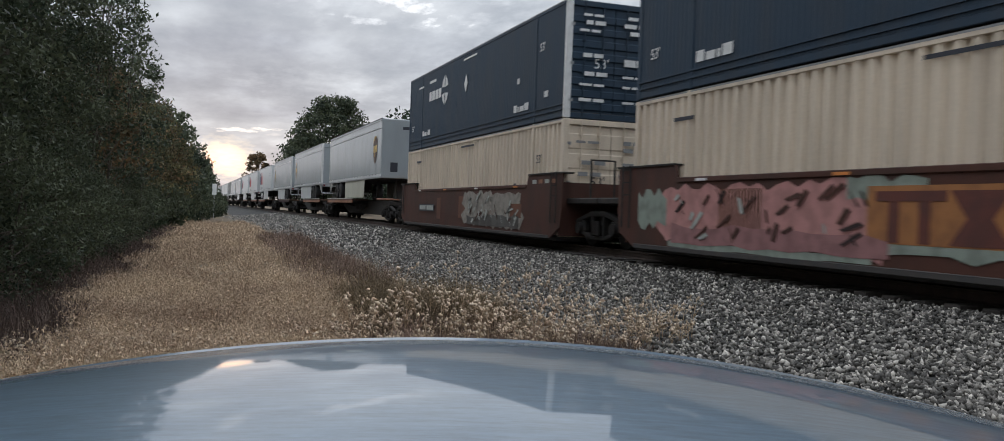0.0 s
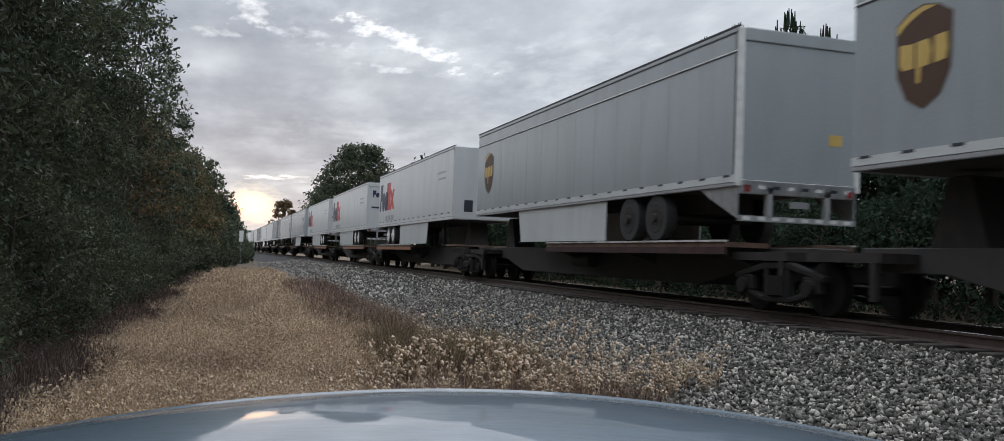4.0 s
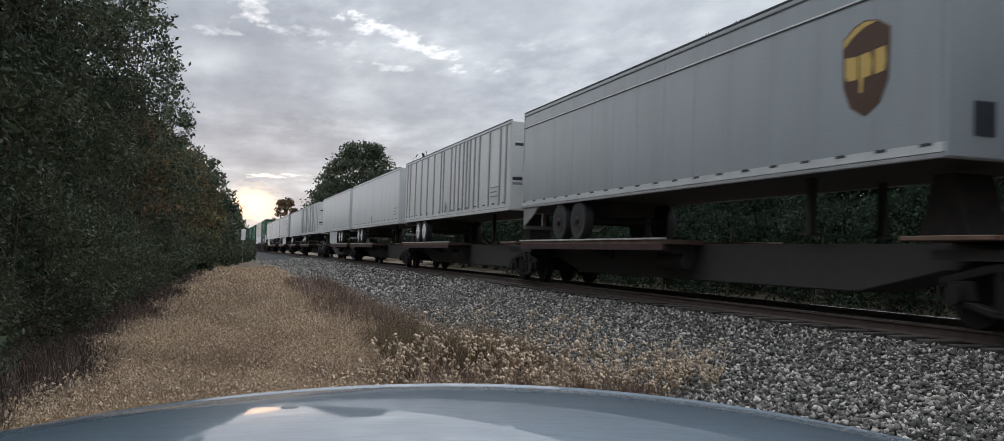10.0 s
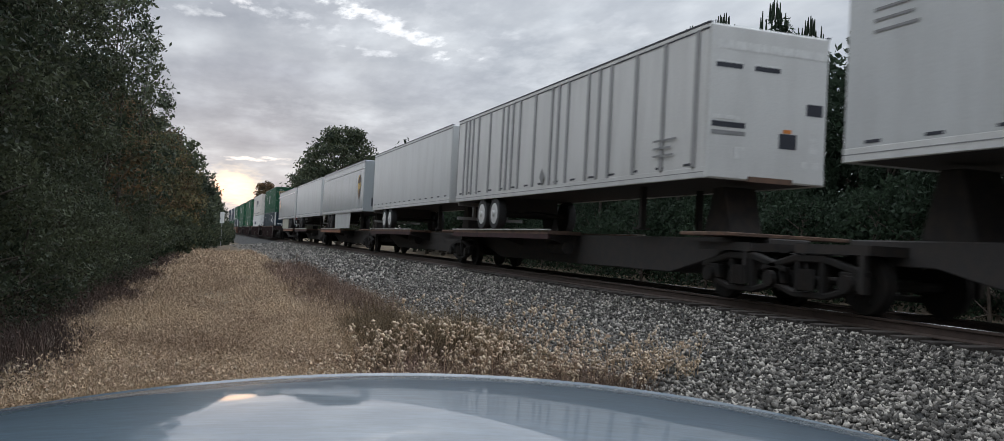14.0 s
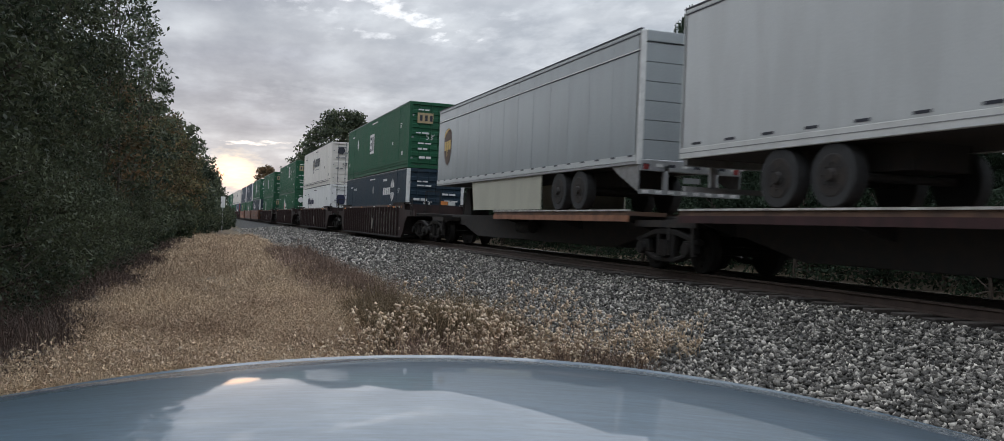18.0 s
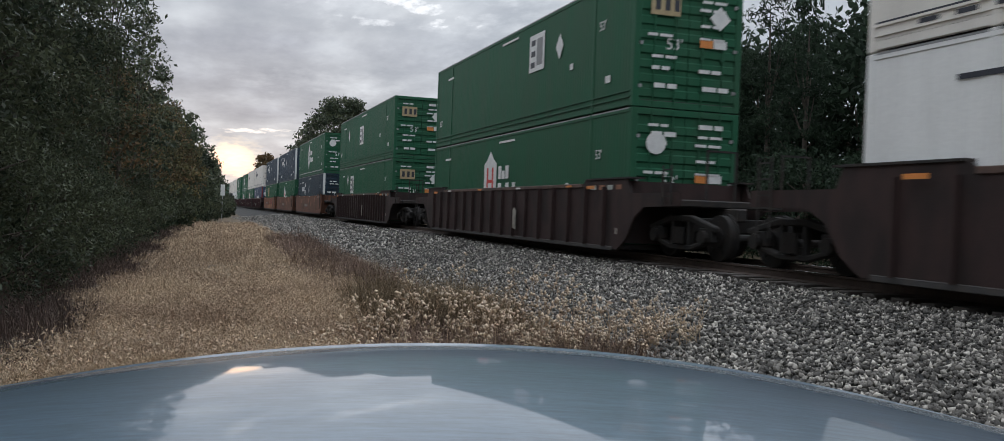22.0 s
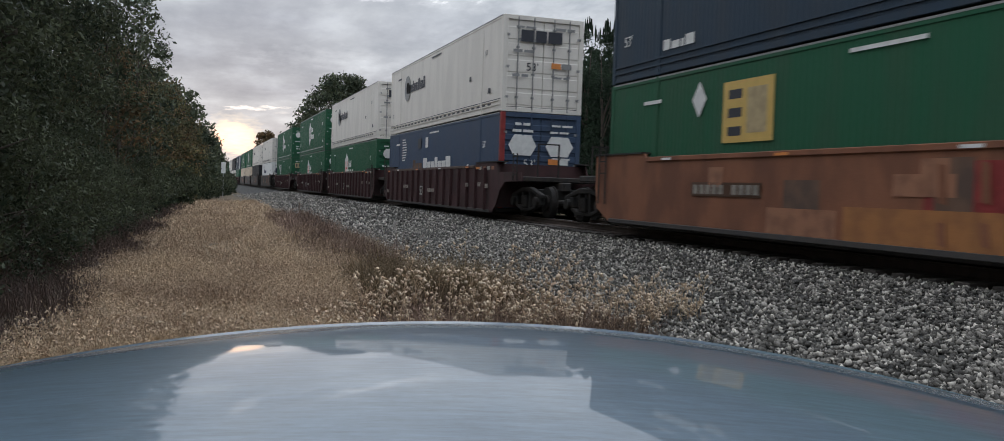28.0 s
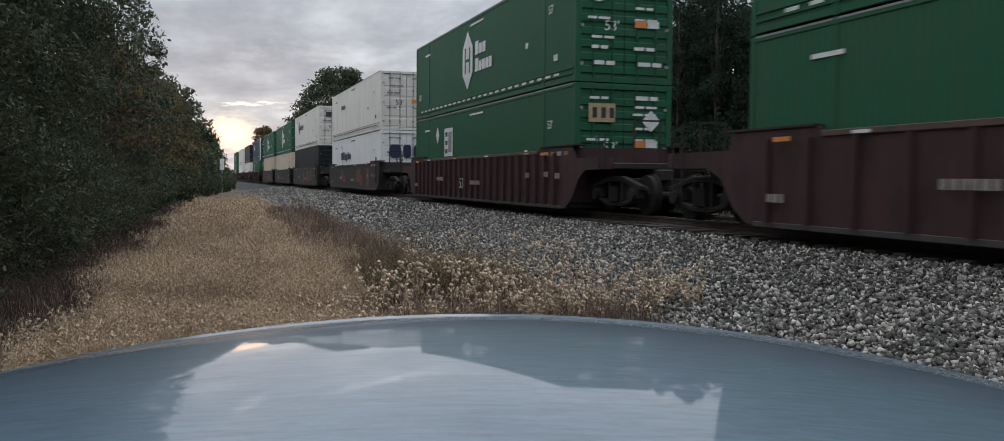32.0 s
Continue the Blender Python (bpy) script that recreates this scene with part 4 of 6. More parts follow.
    for y in (-near + 0.25, LEN + far - 0.6):
        bm = bmesh.new()
        for k in (0.0, 0.32):
            box(bm, -W - 0.06, -W - 0.035, y + k, y + k + 0.03, 0.5 if near < 1 or y > 5 else 1.0, 1.75)
        for z in (1.15, 1.4, 1.65):
            box(bm, -W - 0.055, -W - 0.04, y, y + 0.35, z, z + 0.025)
        part("ladder", bm, M["steel"], w, "narrow steel ladder")
    for s in (-1, 1):
        bm = bmesh.new()
        y = -near - 0.9 if near < 1 else -near - 0.35
        a, b = sorted((s * 0.5, s * 1.1))
        prism(bm, [(a - 0.018, 1.1), (a + 0.018, 1.1), (a + 0.018, 1.975), (b - 0.018, 1.975), (b - 0.018, 1.1), (b + 0.018, 1.1), (b + 0.018, 2.01), (a - 0.018, 2.01)], "y", y, y + 0.036)
        part("handrail", bm, M["steel"], w)
    # marks
    side = -W - 0.004
    if kind == "brown" and seed:
        p = plate("name_strip", rect(11.2, 13.4, 0.66, 0.92), M["mark_dark"], w, "s", side - 0.012, "dark strip with pale marks")
        for y, a in ((12.4, 0.85), (11.35, 0.9)):
            plate("marking", rect(y, y + a, 0.71, 0.87), M["pale_spray"], p, "s", side - 0.017)
    if kind == "oxide":
        at = 10.3 if seed == 8 else 7.6
        p = plate("name_strip", rect(at, at + 2.1, 0.74, 0.98) if seed == 8 else rect(7.6, 9.7, 0.62, 0.86), M["mark_brown"], w, "s", side - 0.008, "dark strip with faded marks")
        bars("marking", [(at + 0.08 + 0.2 * k, at + 0.22 + 0.2 * k) for k in range(10) if k != 4], 0.78 if seed == 8 else 0.66, 0.94 if seed == 8 else 0.82, M["faded"], p, "s", side - 0.013)
        for y, z in ((6.6, 0.95), (5.2, 0.7), (11.4, 0.9), (3.2, 1.0)):
            plate("paint_square", rect(y, y + 0.45, z, z + 0.34), M["rust_pale"], w, "s", side - 0.008, "lighter repainted square")
    d = side - (0.032 if kind != "maroon" else 0.036)
    for i in range(4):
        y = 2.6 + i * (LEN - 5.6) / 3
        plate("reflector", rect(y, y + 0.34, 1.395, 1.44), M["mark_white"] if i % 2 else M["mark_orange"], w, "s", d, "small reflective strip")
    for y in (0.05,):
        for i in range(4):
            plate("reflector", rect(y + 0.42 * i, y + 0.42 * i + 0.26, step - 0.22, step - 0.12), M["pale_spray"] if i % 2 else M["rust_pale"], w, "s", side - 0.001, "faded reflective strip")
    for y, a, z in () if kind in ("oxide", "brown") else ((0.1, 0.2, 0.38), (1.4, 0.42, 1.34), (LEN - 1.2, 0.42, 1.34)) if seed < 6 else ((11.5, 0.9, 0.66), (7.3, 1.05, 0.55), (15.1, 0.45, 0.42), (2.6, 0.35, 0.78), (1.3, 0.4, 0.80), (0.55, 0.4, 0.76), (1.4, 0.42, 1.34), (LEN - 1.2, 0.42, 1.34)):
        if z == 1.34:
            plate("marking", rect(y - a / 2, y + a / 2, z, z + 0.07), M["mark_orange"], w, "s", side - (0.01 if not ribs else 0.09))
        else:
            bars("marking", [(y - a / 2 + 0.15 * k, y - a / 2 + 0.15 * k + 0.11) for k in range(int(a / 0.15))], z, z + 0.13, M["faded"], w, "s", side - (0.01 if not ribs else 0.09))
    if kind == "maroon" and seed < 6:
        plate("faded_patch", [(6.25, 0.3), (6.5, 0.34), (6.52, 0.84), (6.4, 0.9), (6.24, 0.8)], M["faded"], w, "s", side - 0.09, "small faded sprayed mark")
    if kind == "maroon" and ribs and seed > 5:
        lettering("size_number", "53", 0.5, M["pale_spray"], w, Matrix.Translation((-W - 0.096, 9.0, 0.42)) @ pose(0, 0, 0, 90, 0, -90))
    if seed == 8:
        for y, a, z0, z1, m in ((6.9, 1.5, 0.18, 0.66, "name_orange"), (4.3, 0.95, 0.2, 0.7, "rust_pale"), (9.35, 0.8, 0.2, 0.6, "rust_pale"), (7.0, 0.5, 0.82, 1.1, "rust_pale")):
            plate("repainted_panel", rect(y - a, y + a, z0, z1), M[m], w, "s", side - 0.0065, "lighter repainted panel")
    if kind != "maroon":
        for i in range(6):
            y, a = rng.uniform(2.5, LEN - 3), rng.uniform(0.25, 0.6)
            plate("faded_patch", rect(y - a, y + a, rng.uniform(0.25, 0.6), rng.uniform(0.75, 1.3)), M["rust"] if kind == "oxide" else M["oxide"], w, "s", side + 0.003 - 0.001 * i, "faded repainted patch")
    if graffiti:
        y0, y1, mats = graffiti
        y, i = y1, 0
        if kind == "brown":
            n = 24
            top = [(y0 + (y1 - y0) * k / n, rng.uniform(1.2, 1.38)) for k in range(n + 1)]
            low = [(p + rng.uniform(-0.2, 0.2), rng.uniform(0.2, 0.36)) for p, q in top]
            bm = bmesh.new()
            prism(bm, top + [(y1 + 0.3, 0.95), (y1 - 0.1, 0.8), (y1 + 0.35, 0.6)] + low[::-1] + [(y0 - 0.3, 0.6), (y0 + 0.1, 0.85)], "x", -W - 0.006, -W - 0.009)
            sp = part("spray_patch", bm, M[mats[0]], w, "large ragged patch of sprayed paint")
            for a, b, c, d in () if seed else ((y1 - 0.1, y1 + 1.0, 0.45, 1.3), (y0 - 1.9, y0 + 0.5, 0.3, 0.78), (y0 - 0.5, y0 + 0.9, 1.02, 1.4), (y0 + 0.4, y1 - 0.2, 0.17, 0.33)):
                edge = [(a + (b - a) * k / 7, c + rng.uniform(0, 0.3) * (d - c)) for k in range(8)] + [(b - (b - a) * k / 7, d - rng.uniform(0, 0.3) * (d - c)) for k in range(8)]
                plate("spray_cloud", edge, M["green_spray"], sp, "s", -W - 0.0095, "grey-green sprayed cloud")
            low = [(y0 + 0.1 + (y1 - y0 - 0.4) * k / 11, 0.3 + rng.uniform(-0.04, 0.04)) for k in range(12)]
            plate("spray_shade", low + [(p, rng.uniform(0.52, 0.66)) for p, q in low[::-1]], M["deep_pink" if seed == 0 else "dull_spray"], sp, "s", -W - 0.0135, "deeper pink lower half" if seed == 0 else "dull lower half")
            for k in range(34 if seed == 0 else 44):
                p, q, h = rng.uniform(y0 + 0.3, y1 - 0.4), rng.uniform(0.34, 1.05), rng.uniform(0.1, 0.34)
                lean, fat = rng.uniform(-0.4, 0.25), rng.uniform(0.03, 0.10)
                plate("spray_stroke", [(p, q), (p + fat, q + 0.03), (p + fat + lean, q + h), (p + lean, q + h - 0.05)], M[rng.choice(("brown", "umber", "brown", "pale_spray") if seed == 0 else ("pale_spray", "pale_spray", "brown", "dull_spray"))], sp, "s", -W - 0.018 - 0.0004 * k)
            y = y0
        while y > y0 + 0.4:
            a = rng.uniform(0.62, 0.95)
            mid, lo, hi = y - a / 2, rng.uniform(0.14, 0.26), rng.uniform(1.16, 1.36)
            out = [(mid + 0.5 * a * q * rng.uniform(0.88, 1.1), (lo + hi) / 2 + 0.5 * (hi - lo) * u) for q, u in ((1, -0.7), (0.72, -1), (-0.72, -1), (-1, -0.7), (-0.86, 0), (-1, 0.7), (-0.7, 1), (0.7, 1), (1, 0.72), (0.9, 0))]
            d = W + 0.004 + 0.0012 * (i % 8)
            bm = bmesh.new()
            prism(bm, out, "x", -d, -d - 0.003)
            sp = part("spray_patch", bm, M[mats[i % len(mats)]], w, "sprayed paint shape")
            holes = rng.choice((((-0.22, 0.12, 0.16, 0.36), (-0.22, 0.2, -0.34, -0.1)), ((-0.16, 0.16, -0.34, 0.34),), ((-0.5, 0.1, 0.1, 0.3), (-0.1, 0.5, -0.3, -0.1)), ((-0.1, 0.14, 0.0, 0.5), (-0.14, 0.1, -0.5, -0.2))))
            for p, q, u, v in holes:
                h = (hi - lo) * 0.98
                zc = (lo + hi) / 2
                plate("spray_gap", [(mid + a * p, zc + h * u), (mid + a * (q - 0.05), zc + h * (u + 0.03)), (mid + a * q, zc + h * v), (mid + a * (p + 0.06), zc + h * (v - 0.02))], mat, sp, "s", -W - 0.022)
            y, i = y - a * (rng.uniform(0.86, 0.98) if seed else rng.uniform(0.66, 0.82)), i + 1
    if seed == 0:
        plate("name_panel", rect(3.4, 9.3, 0.5, 1.24), M["name_orange"], w, "s", -W - 0.012, "faded orange name panel")
        for o in (rect(8.0, 9.15, 1.04, 1.17), rect(8.74, 8.92, 0.52, 1.04), rect(8.24, 8.42, 0.52, 1.04), [(7.95, 0.52), (7.1, 0.52), (7.35, 0.84), (7.1, 1.17), (7.95, 1.17), (7.7, 0.84)]):
            plate("logo_bar", o, M["name_red"], w, "s", -W - 0.018)
        plate("logo_bar", rect(3.5, 6.9, 0.56, 1.12), M["name_red"], w, "s", -W - 0.018)
    return w


# ---- road trailers on spine cars ----
def road_wheel(parent, x, y, rim):
    bm = bmesh.new()
    s = -1 if x < 0 else 1
    tube(bm, "x", (y, 1.66), 0.475, x, x + s * 0.26, 24)
    t = part("tyre", bm, M["rubber"], parent, bevel=0.02)
    bm = bmesh.new()
    tube(bm, "x", (y, 1.66), 0.33, x + s * 0.255, x + s * 0.27, 20, 0.30)
    tube(bm, "x", (y, 1.66), 0.11, x + s * 0.26, x + s * 0.33, 12, 0.08)
    for k in range(8):
        a = 2 * math.pi * k / 8
        tube(bm, "x", (y + 0.17 * math.cos(a), 1.66 + 0.17 * math.sin(a)), 0.018, x + s * 0.265, x + s * 0.285, 6)
    part("rim", bm, M[rim], t, "pale steel rim" if rim == "aluminium" else "dark steel rim")


def shield(c, y, z, h):
    """A brown shield with a gold upper field and gold bars."""
    side = -HALF - 0.006
    def sh(k, e):
        return [(y, z - 0.62 * h * k), (y + 0.26 * h * k, z - 0.48 * h * k), (y + 0.41 * h * k, z - 0.2 * h * k), (y + 0.43 * h * k, z + 0.42 * h * k), (y + 0.22 * h * k, z + 0.55 * h * k), (y, z + 0.6 * h * k),
                (y - 0.22 * h * k, z + 0.55 * h * k), (y - 0.43 * h * k, z + 0.42 * h * k), (y - 0.41 * h * k, z - 0.2 * h * k), (y - 0.26 * h * k, z - 0.48 * h * k)]
    p = plate("shield", sh(1, 0), M["mark_brown"], c, "s", side, "brown and gold shield emblem")
    g = side - 0.004
    for o in ([(y + 0.37 * h, z + 0.18 * h), (y + 0.37 * h, z - 0.06 * h), (y + 0.31 * h, z - 0.13 * h), (y + 0.14 * h, z - 0.13 * h), (y + 0.14 * h, z + 0.16 * h)],
              [(y + 0.10 * h, z + 0.17 * h), (y + 0.10 * h, z - 0.30 * h), (y + 0.05 * h, z - 0.32 * h), (y + 0.03 * h, z - 0.13 * h), (y - 0.10 * h, z - 0.12 * h), (y - 0.13 * h, z + 0.05 * h), (y - 0.08 * h, z + 0.18 * h)],
              [(y - 0.17 * h, z + 0.19 * h), (y - 0.17 * h, z - 0.12 * h), (y - 0.34 * h, z - 0.10 * h), (y - 0.37 * h, z + 0.02 * h), (y - 0.35 * h, z + 0.20 * h)],
              [(y + 0.41 * h, z + 0.3 * h), (y + 0.41 * h, z + 0.41 * h), (y + 0.2 * h, z + 0.53 * h), (y, z + 0.58 * h), (y - 0.2 * h, z + 0.54 * h), (y + 0.02 * h, z + 0.51 * h), (y + 0.24 * h, z + 0.42 * h)]):
        plate("shield_mark", o, M["mark_yellow"], p, "s", g)


def parcel_word(c, y, z, h, face="s"):
    """A big word of plain blocks, purple first and red after, in place of a company's name."""
    at = -HALF - 0.006 if face == "s" else 0.018
    g = -1 if face == "s" else 1
    k = h * 0.98

    def shape(mat, outline, lift=0.0):
        plate("logo_block", [(y + g * a * k, z + b * k) for a, b in outline], mat, c, face, at - lift)

    def disc(a, b, ra, rb):
        return [(a + ra * math.cos(q), b + rb * math.sin(q)) for q in (2 * math.pi * n / 14 for n in range(14))]
    shape(M["mark_purple"], [(0, 0), (0.2, 0), (0.2, 0.36), (0.42, 0.40), (0.50, 1.0), (0, 1.0)])
    for a in (0.70, 1.24):
        shape(M["mark_purple"], disc(a, 0.34, 0.28, 0.37))
    shape(M["mark_purple"], [(1.36, 0), (1.55, 0), (1.55, 1.0), (1.36, 1.0)])
    shape(M["mark_red"], [(1.58, 0), (2.06, 0), (2.06, 1.0), (1.58, 1.0)])
    shape(M["mark_red"], [(2.0, 0), (2.24, 0), (2.40, 0.22), (2.56, 0), (2.82, 0), (2.54, 0.37), (2.80, 0.72), (2.56, 0.72), (2.40, 0.52), (2.24, 0.72), (2.0, 0.72), (2.27, 0.37)], 0.002)
    for i in range(3):
        plate("logo_block", rect(*sorted((y + g * (1.2 + 0.55 * i) * h, y + g * (1.6 + 0.55 * i) * h)), z - 0.38 * h, z - 0.2 * h), M["faint_grey"], c, face, at)


BOT, TOP = 2.12, 4.94


def trailer(kind, rear_near, length=LEN, skirt=True, logo=None, logo_y=0.0, ribbed=False, seed=0, door="plain"):
    tones = {"white": "dirty white road trailer", "grey": "light grey road trailer", "ribbed": "ribbed aluminium road trailer"}
    t = root("semi_trailer", f"{tones[kind]}, {'rear doors' if rear_near else 'nose'} leading, riding a spine flatcar", "trailer", "trailers on the train")
    mat = M[{"white": "trailer_white", "grey": "trailer_grey", "ribbed": "aluminium"}[kind]]
    for s in (-1, 1):
        a, b = sorted((s * HALF, s * (HALF - 0.05)))
        wall = block("side_wall", mat, t, a, b, 0.06, length - 0.06, BOT + 0.2, TOP - 0.08)
        a, b = sorted((s * (HALF + 0.006), s * (HALF - 0.06)))
        block("top_rail", mat, t, a, b, 0.02, length - 0.02, TOP - 0.1, TOP - 0.02, bevel=0.01)
        block("roof_edge", M["mark_dark"], t, *sorted((s * (HALF + 0.014), s * (HALF - 0.05))), 0.02, length - 0.02, TOP - 0.02, TOP + 0.012, "dark roof edge")
        if s < 0:
            block("rail_seam", M["mark_dark"], t, -HALF - 0.009, -HALF + 0.02, 0.06, length - 0.06, TOP - 0.125, TOP - 0.103, "dark seam under the edge rail")
        rail = block("bottom_rail", M["aluminium"] if kind == "white" else M["rib"] if kind == "grey" else mat, t, a, b, 0.02, length - 0.02, BOT, BOT + (0.2 if kind != "grey" else 0.07), bevel=0.01)
        if kind == "grey":
            block("rail_band", M["trailer_white"], rail, *sorted((s * (HALF + 0.010), s * (HALF - 0.05))), 0.02, length - 0.02, BOT + 0.074, BOT + 0.2, "pale lower band")
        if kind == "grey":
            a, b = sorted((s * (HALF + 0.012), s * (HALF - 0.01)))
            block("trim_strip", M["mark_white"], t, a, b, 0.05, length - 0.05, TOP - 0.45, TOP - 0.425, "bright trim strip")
            # raised dark strip, the shade below the trim put in as colour
            block("trim_groove", M["mark_dark"], t, a, b, 0.05, length - 0.05, TOP - 0.474, TOP - 0.454, "dark strip painted as shade under the trim")
        if s < 0 and not ribbed:
            s0 = plate("panel_seam", rect(-0.006, 0.006, BOT + 0.2, TOP - 0.1), mat, wall, "s", -HALF + 0.0005)
            s0.location = (0, 1.3, 0)
            for i in range(1, int((length - 2.0) / 1.22)):
                again(s0, 0, 1.3 + 1.22 * i)
        if s < 0 and kind == "grey":
            m0 = plate("rail_notch", rect(-0.11, 0.11, BOT + 0.165, BOT + 0.205), M["mark_dark"], rail, "s", -HALF - 0.0105)
            m0.location = (0, 0.3, 0)
            for i in range(1, 20):
                again(m0, 0, 0.3 + i * (length - 0.6) / 19)
        elif s < 0:
            m0 = plate("side_marker", rect(-0.15, 0.15, BOT + 0.24, BOT + 0.285), M["mark_dark"], rail, "s", -HALF - 0.002)
            block("rail_groove", M["mark_grey"], rail, -HALF - 0.009, -HALF, 0.03, length - 0.03, BOT + 0.10, BOT + 0.115, "grey groove along the rail")
            m0.location = (0, 0.6, 0)
            for i in range(1, 15):
                again(m0, 0, 0.6 + i * (length - 1.2) / 14)
        if ribbed:
            a, b = sorted((s * HALF, s * (HALF + 0.03)))
            r0 = block("rib", M["rib"], wall, a, b, -0.06, 0.06, BOT + 0.2, TOP - 0.1)
            r0.location = (0, 0.4, 0)
            rng = random.Random(seed)
            y = 0.4
            while y < length - 1.2:
                y += rng.choice((0.45, 0.6, 1.2, 1.2))
                again(r0, 0, min(y, length - 0.3))
    block("roof", M["mark_white"], t, -HALF + 0.03, HALF - 0.03, 0.05, length - 0.05, TOP - 0.05, TOP - 0.01)
    block("floor", M["dark"], t, -HALF + 0.05, HALF - 0.05, 0.05, length - 0.05, BOT + 0.02, BOT + 0.14)
    rear, nose, g = (0.0, length, 1) if rear_near else (length, 0.0, -1)

    def span(a, b):
        return sorted((rear + g * a, rear + g * b))

    # nose
    bm = bmesh.new()
    y0, y1 = sorted((nose, nose - g * 0.08))
    box(bm, -HALF + 0.01, HALF - 0.01, y0, y1, BOT, TOP - 0.02)
    part("nose_wall", bm, mat, t, bevel=0.03)
    if not rear_near and ribbed:
        for k, w in ((-1.12, 0.3), (-0.76, 0.22), (-0.5, 0.26), (-0.2, 0.12), (-0.04, 0.26), (0.26, 0.22), (0.52, 0.4), (0.96, 0.22)):
            plate("nose_mark", rect(k, k + w, TOP - 0.46, TOP - 0.3), M["mark_white"], t, "e", -0.002)
        for k in (-1.15, -0.34):
            plate("nose_light", rect(k, k + 0.55, TOP - 0.8, TOP - 0.71), M["mark_dark"], t, "e", -0.002)
            plate("nose_light_rim", rect(k, k + 0.55, TOP - 0.71, TOP - 0.67), M["mark_white"], t, "e", -0.002)
        for x0, x1, z0, z1, m in ((0.82, 1.18, 3.42, 3.64, "mark_dark"), (0.24, 0.62, 2.76, 3.04, "mark_dark"), (0.32, 0.5, 3.05, 3.12, "mark_orange"), (-1.2, -0.62, 3.2, 3.28, "mark_white"), (-1.2, -0.5, 3.06, 3.16, "mark_dark"),
                                  (-1.2, -0.5, 2.92, 3.0, "mark_grey"), (-0.7, -0.5, 2.5, 2.72, "mark_white"), (0.9, 1.1, 2.96, 3.1, "mark_white"), (0.9, 1.1, 2.72, 2.9, "mark_white"), (0.72, 1.15, 2.42, 2.56, "mark_white")):
            plate("nose_notice", rect(x0, x1, z0, z1), M[m], t, "e", -0.002)
        block("nose_sill", M["rust"], t, -0.4, 0.55, -0.03, 0.02, BOT - 0.02, BOT + 0.08, "rusty lower edge")
    elif not rear_near:
        for x in (-0.85, 0.75):
            plate("nose_box", rect(x, x + 0.35, BOT + 0.3, BOT + 0.75), M["mark_dark"], t, "e", -0.002)
        plate("nose_mark", rect(-0.3, 0.6, TOP - 0.5, TOP - 0.36), M["mark_dark"], t, "e", -0.002)
    # rear frame and doors
    y0, y1 = span(0.0, 0.12)
    for s in (-1, 1):
        a, b = sorted((s * HALF, s * (HALF - 0.13)))
        block("rear_post", M["rib"] if kind == "ribbed" else M["mark_white"] if kind == "grey" else mat, t, a, b, y0, y1, BOT, TOP - 0.02, bevel=0.012)
    block("rear_header", mat, t, -HALF + 0.13, HALF - 0.13, y0, y1, TOP - 0.25, TOP - 0.02, bevel=0.01)
    block("rear_sill", M["bright"], t, -HALF + 0.1, HALF - 0.1, y0, y1, BOT - 0.12, BOT + 0.12, bevel=0.01)
    d0, d1 = span(0.03, 0.08)
    if door == "roll":
        bm = bmesh.new()
        for i in range(6):
            box(bm, -HALF + 0.13, HALF - 0.13, d0, d1, BOT + 0.13 + 0.405 * i, BOT + 0.52 + 0.405 * i)
        part("rolling_door", bm, mat, t, "ribbed roller door")
    elif door == "flat":
        block("rear_door", mat, t, -HALF + 0.14, HALF - 0.14, d0, d1, BOT + 0.13, TOP - 0.26)
        plate("door_notice", rect(0.62, 0.9, 2.95, 3.15), M["mark_yellow"], t, "e", 0.026, "small yellow notice") if rear_near and kind == "grey" else None
    else:
        for s in (-1, 1):
            a, b = sorted((s * (HALF - 0.14), s * 0.01))
            d = block("rear_door", mat, t, a, b, d0, d1, BOT + 0.13, TOP - 0.26)
            if rear_near:
                for k in (0.35, 0.75):
                    bm = bmesh.new()
                    tube(bm, "z", (a + (b - a) * k, 0.015), 0.016, BOT + 0.05, TOP - 0.24, 8)
                    part("lock_rod", bm, M["rib"], d)
    # bumper below the doors
    y0, y1 = span(0.0, 0.1)
    bm = bmesh.new()
    box(bm, -HALF + 0.1, HALF - 0.1, y0, y1, 1.52, 1.62)
    for x in (-0.6, 0.6):
        box(bm, x - 0.05, x + 0.05, y0, y1, 1.6, BOT)
    part("rear_bumper", bm, M["rib"], t, "grey steel rear guard bar")
    if rear_near:
        bars("reflector_tape", [(-1.15 + 0.3 * i, -1.0 + 0.3 * i) for i in range(8)], 1.54, 1.60, M["mark_white"], t, "e", -0.001, "striped reflective tape")
    for i in range(8):
        plate("reflector", rect(-1.15 + 0.3 * i, -1.0 + 0.3 * i, BOT - 0.03, BOT + 0.03), M["mark_white"] if i % 2 else M["mark_dark"], t, "e", -0.001) if rear_near else None
    for s in (-1, 1):
        a, b = sorted((s * (HALF - 0.16), s * (HALF - 0.28)))
        y0, y1 = span(-0.006, 0.02)
        block("tail_light", M["red_spray"], t, a, b, y0, y1, BOT - 0.09, BOT + 0.02, "red tail light")
        if kind == "grey":
            bm = bmesh.new()
            prism(bm, [(rear + g * 0.05, BOT), (rear + g * 1.3, BOT), (rear + g * 0.95, BOT - 0.18), (rear + g * 0.05, 1.56)], "x", s * (HALF - 0.1), s * (HALF - 0.06))
            part("rear_bracket", bm, M["bright"], t, "grey corner bracket")
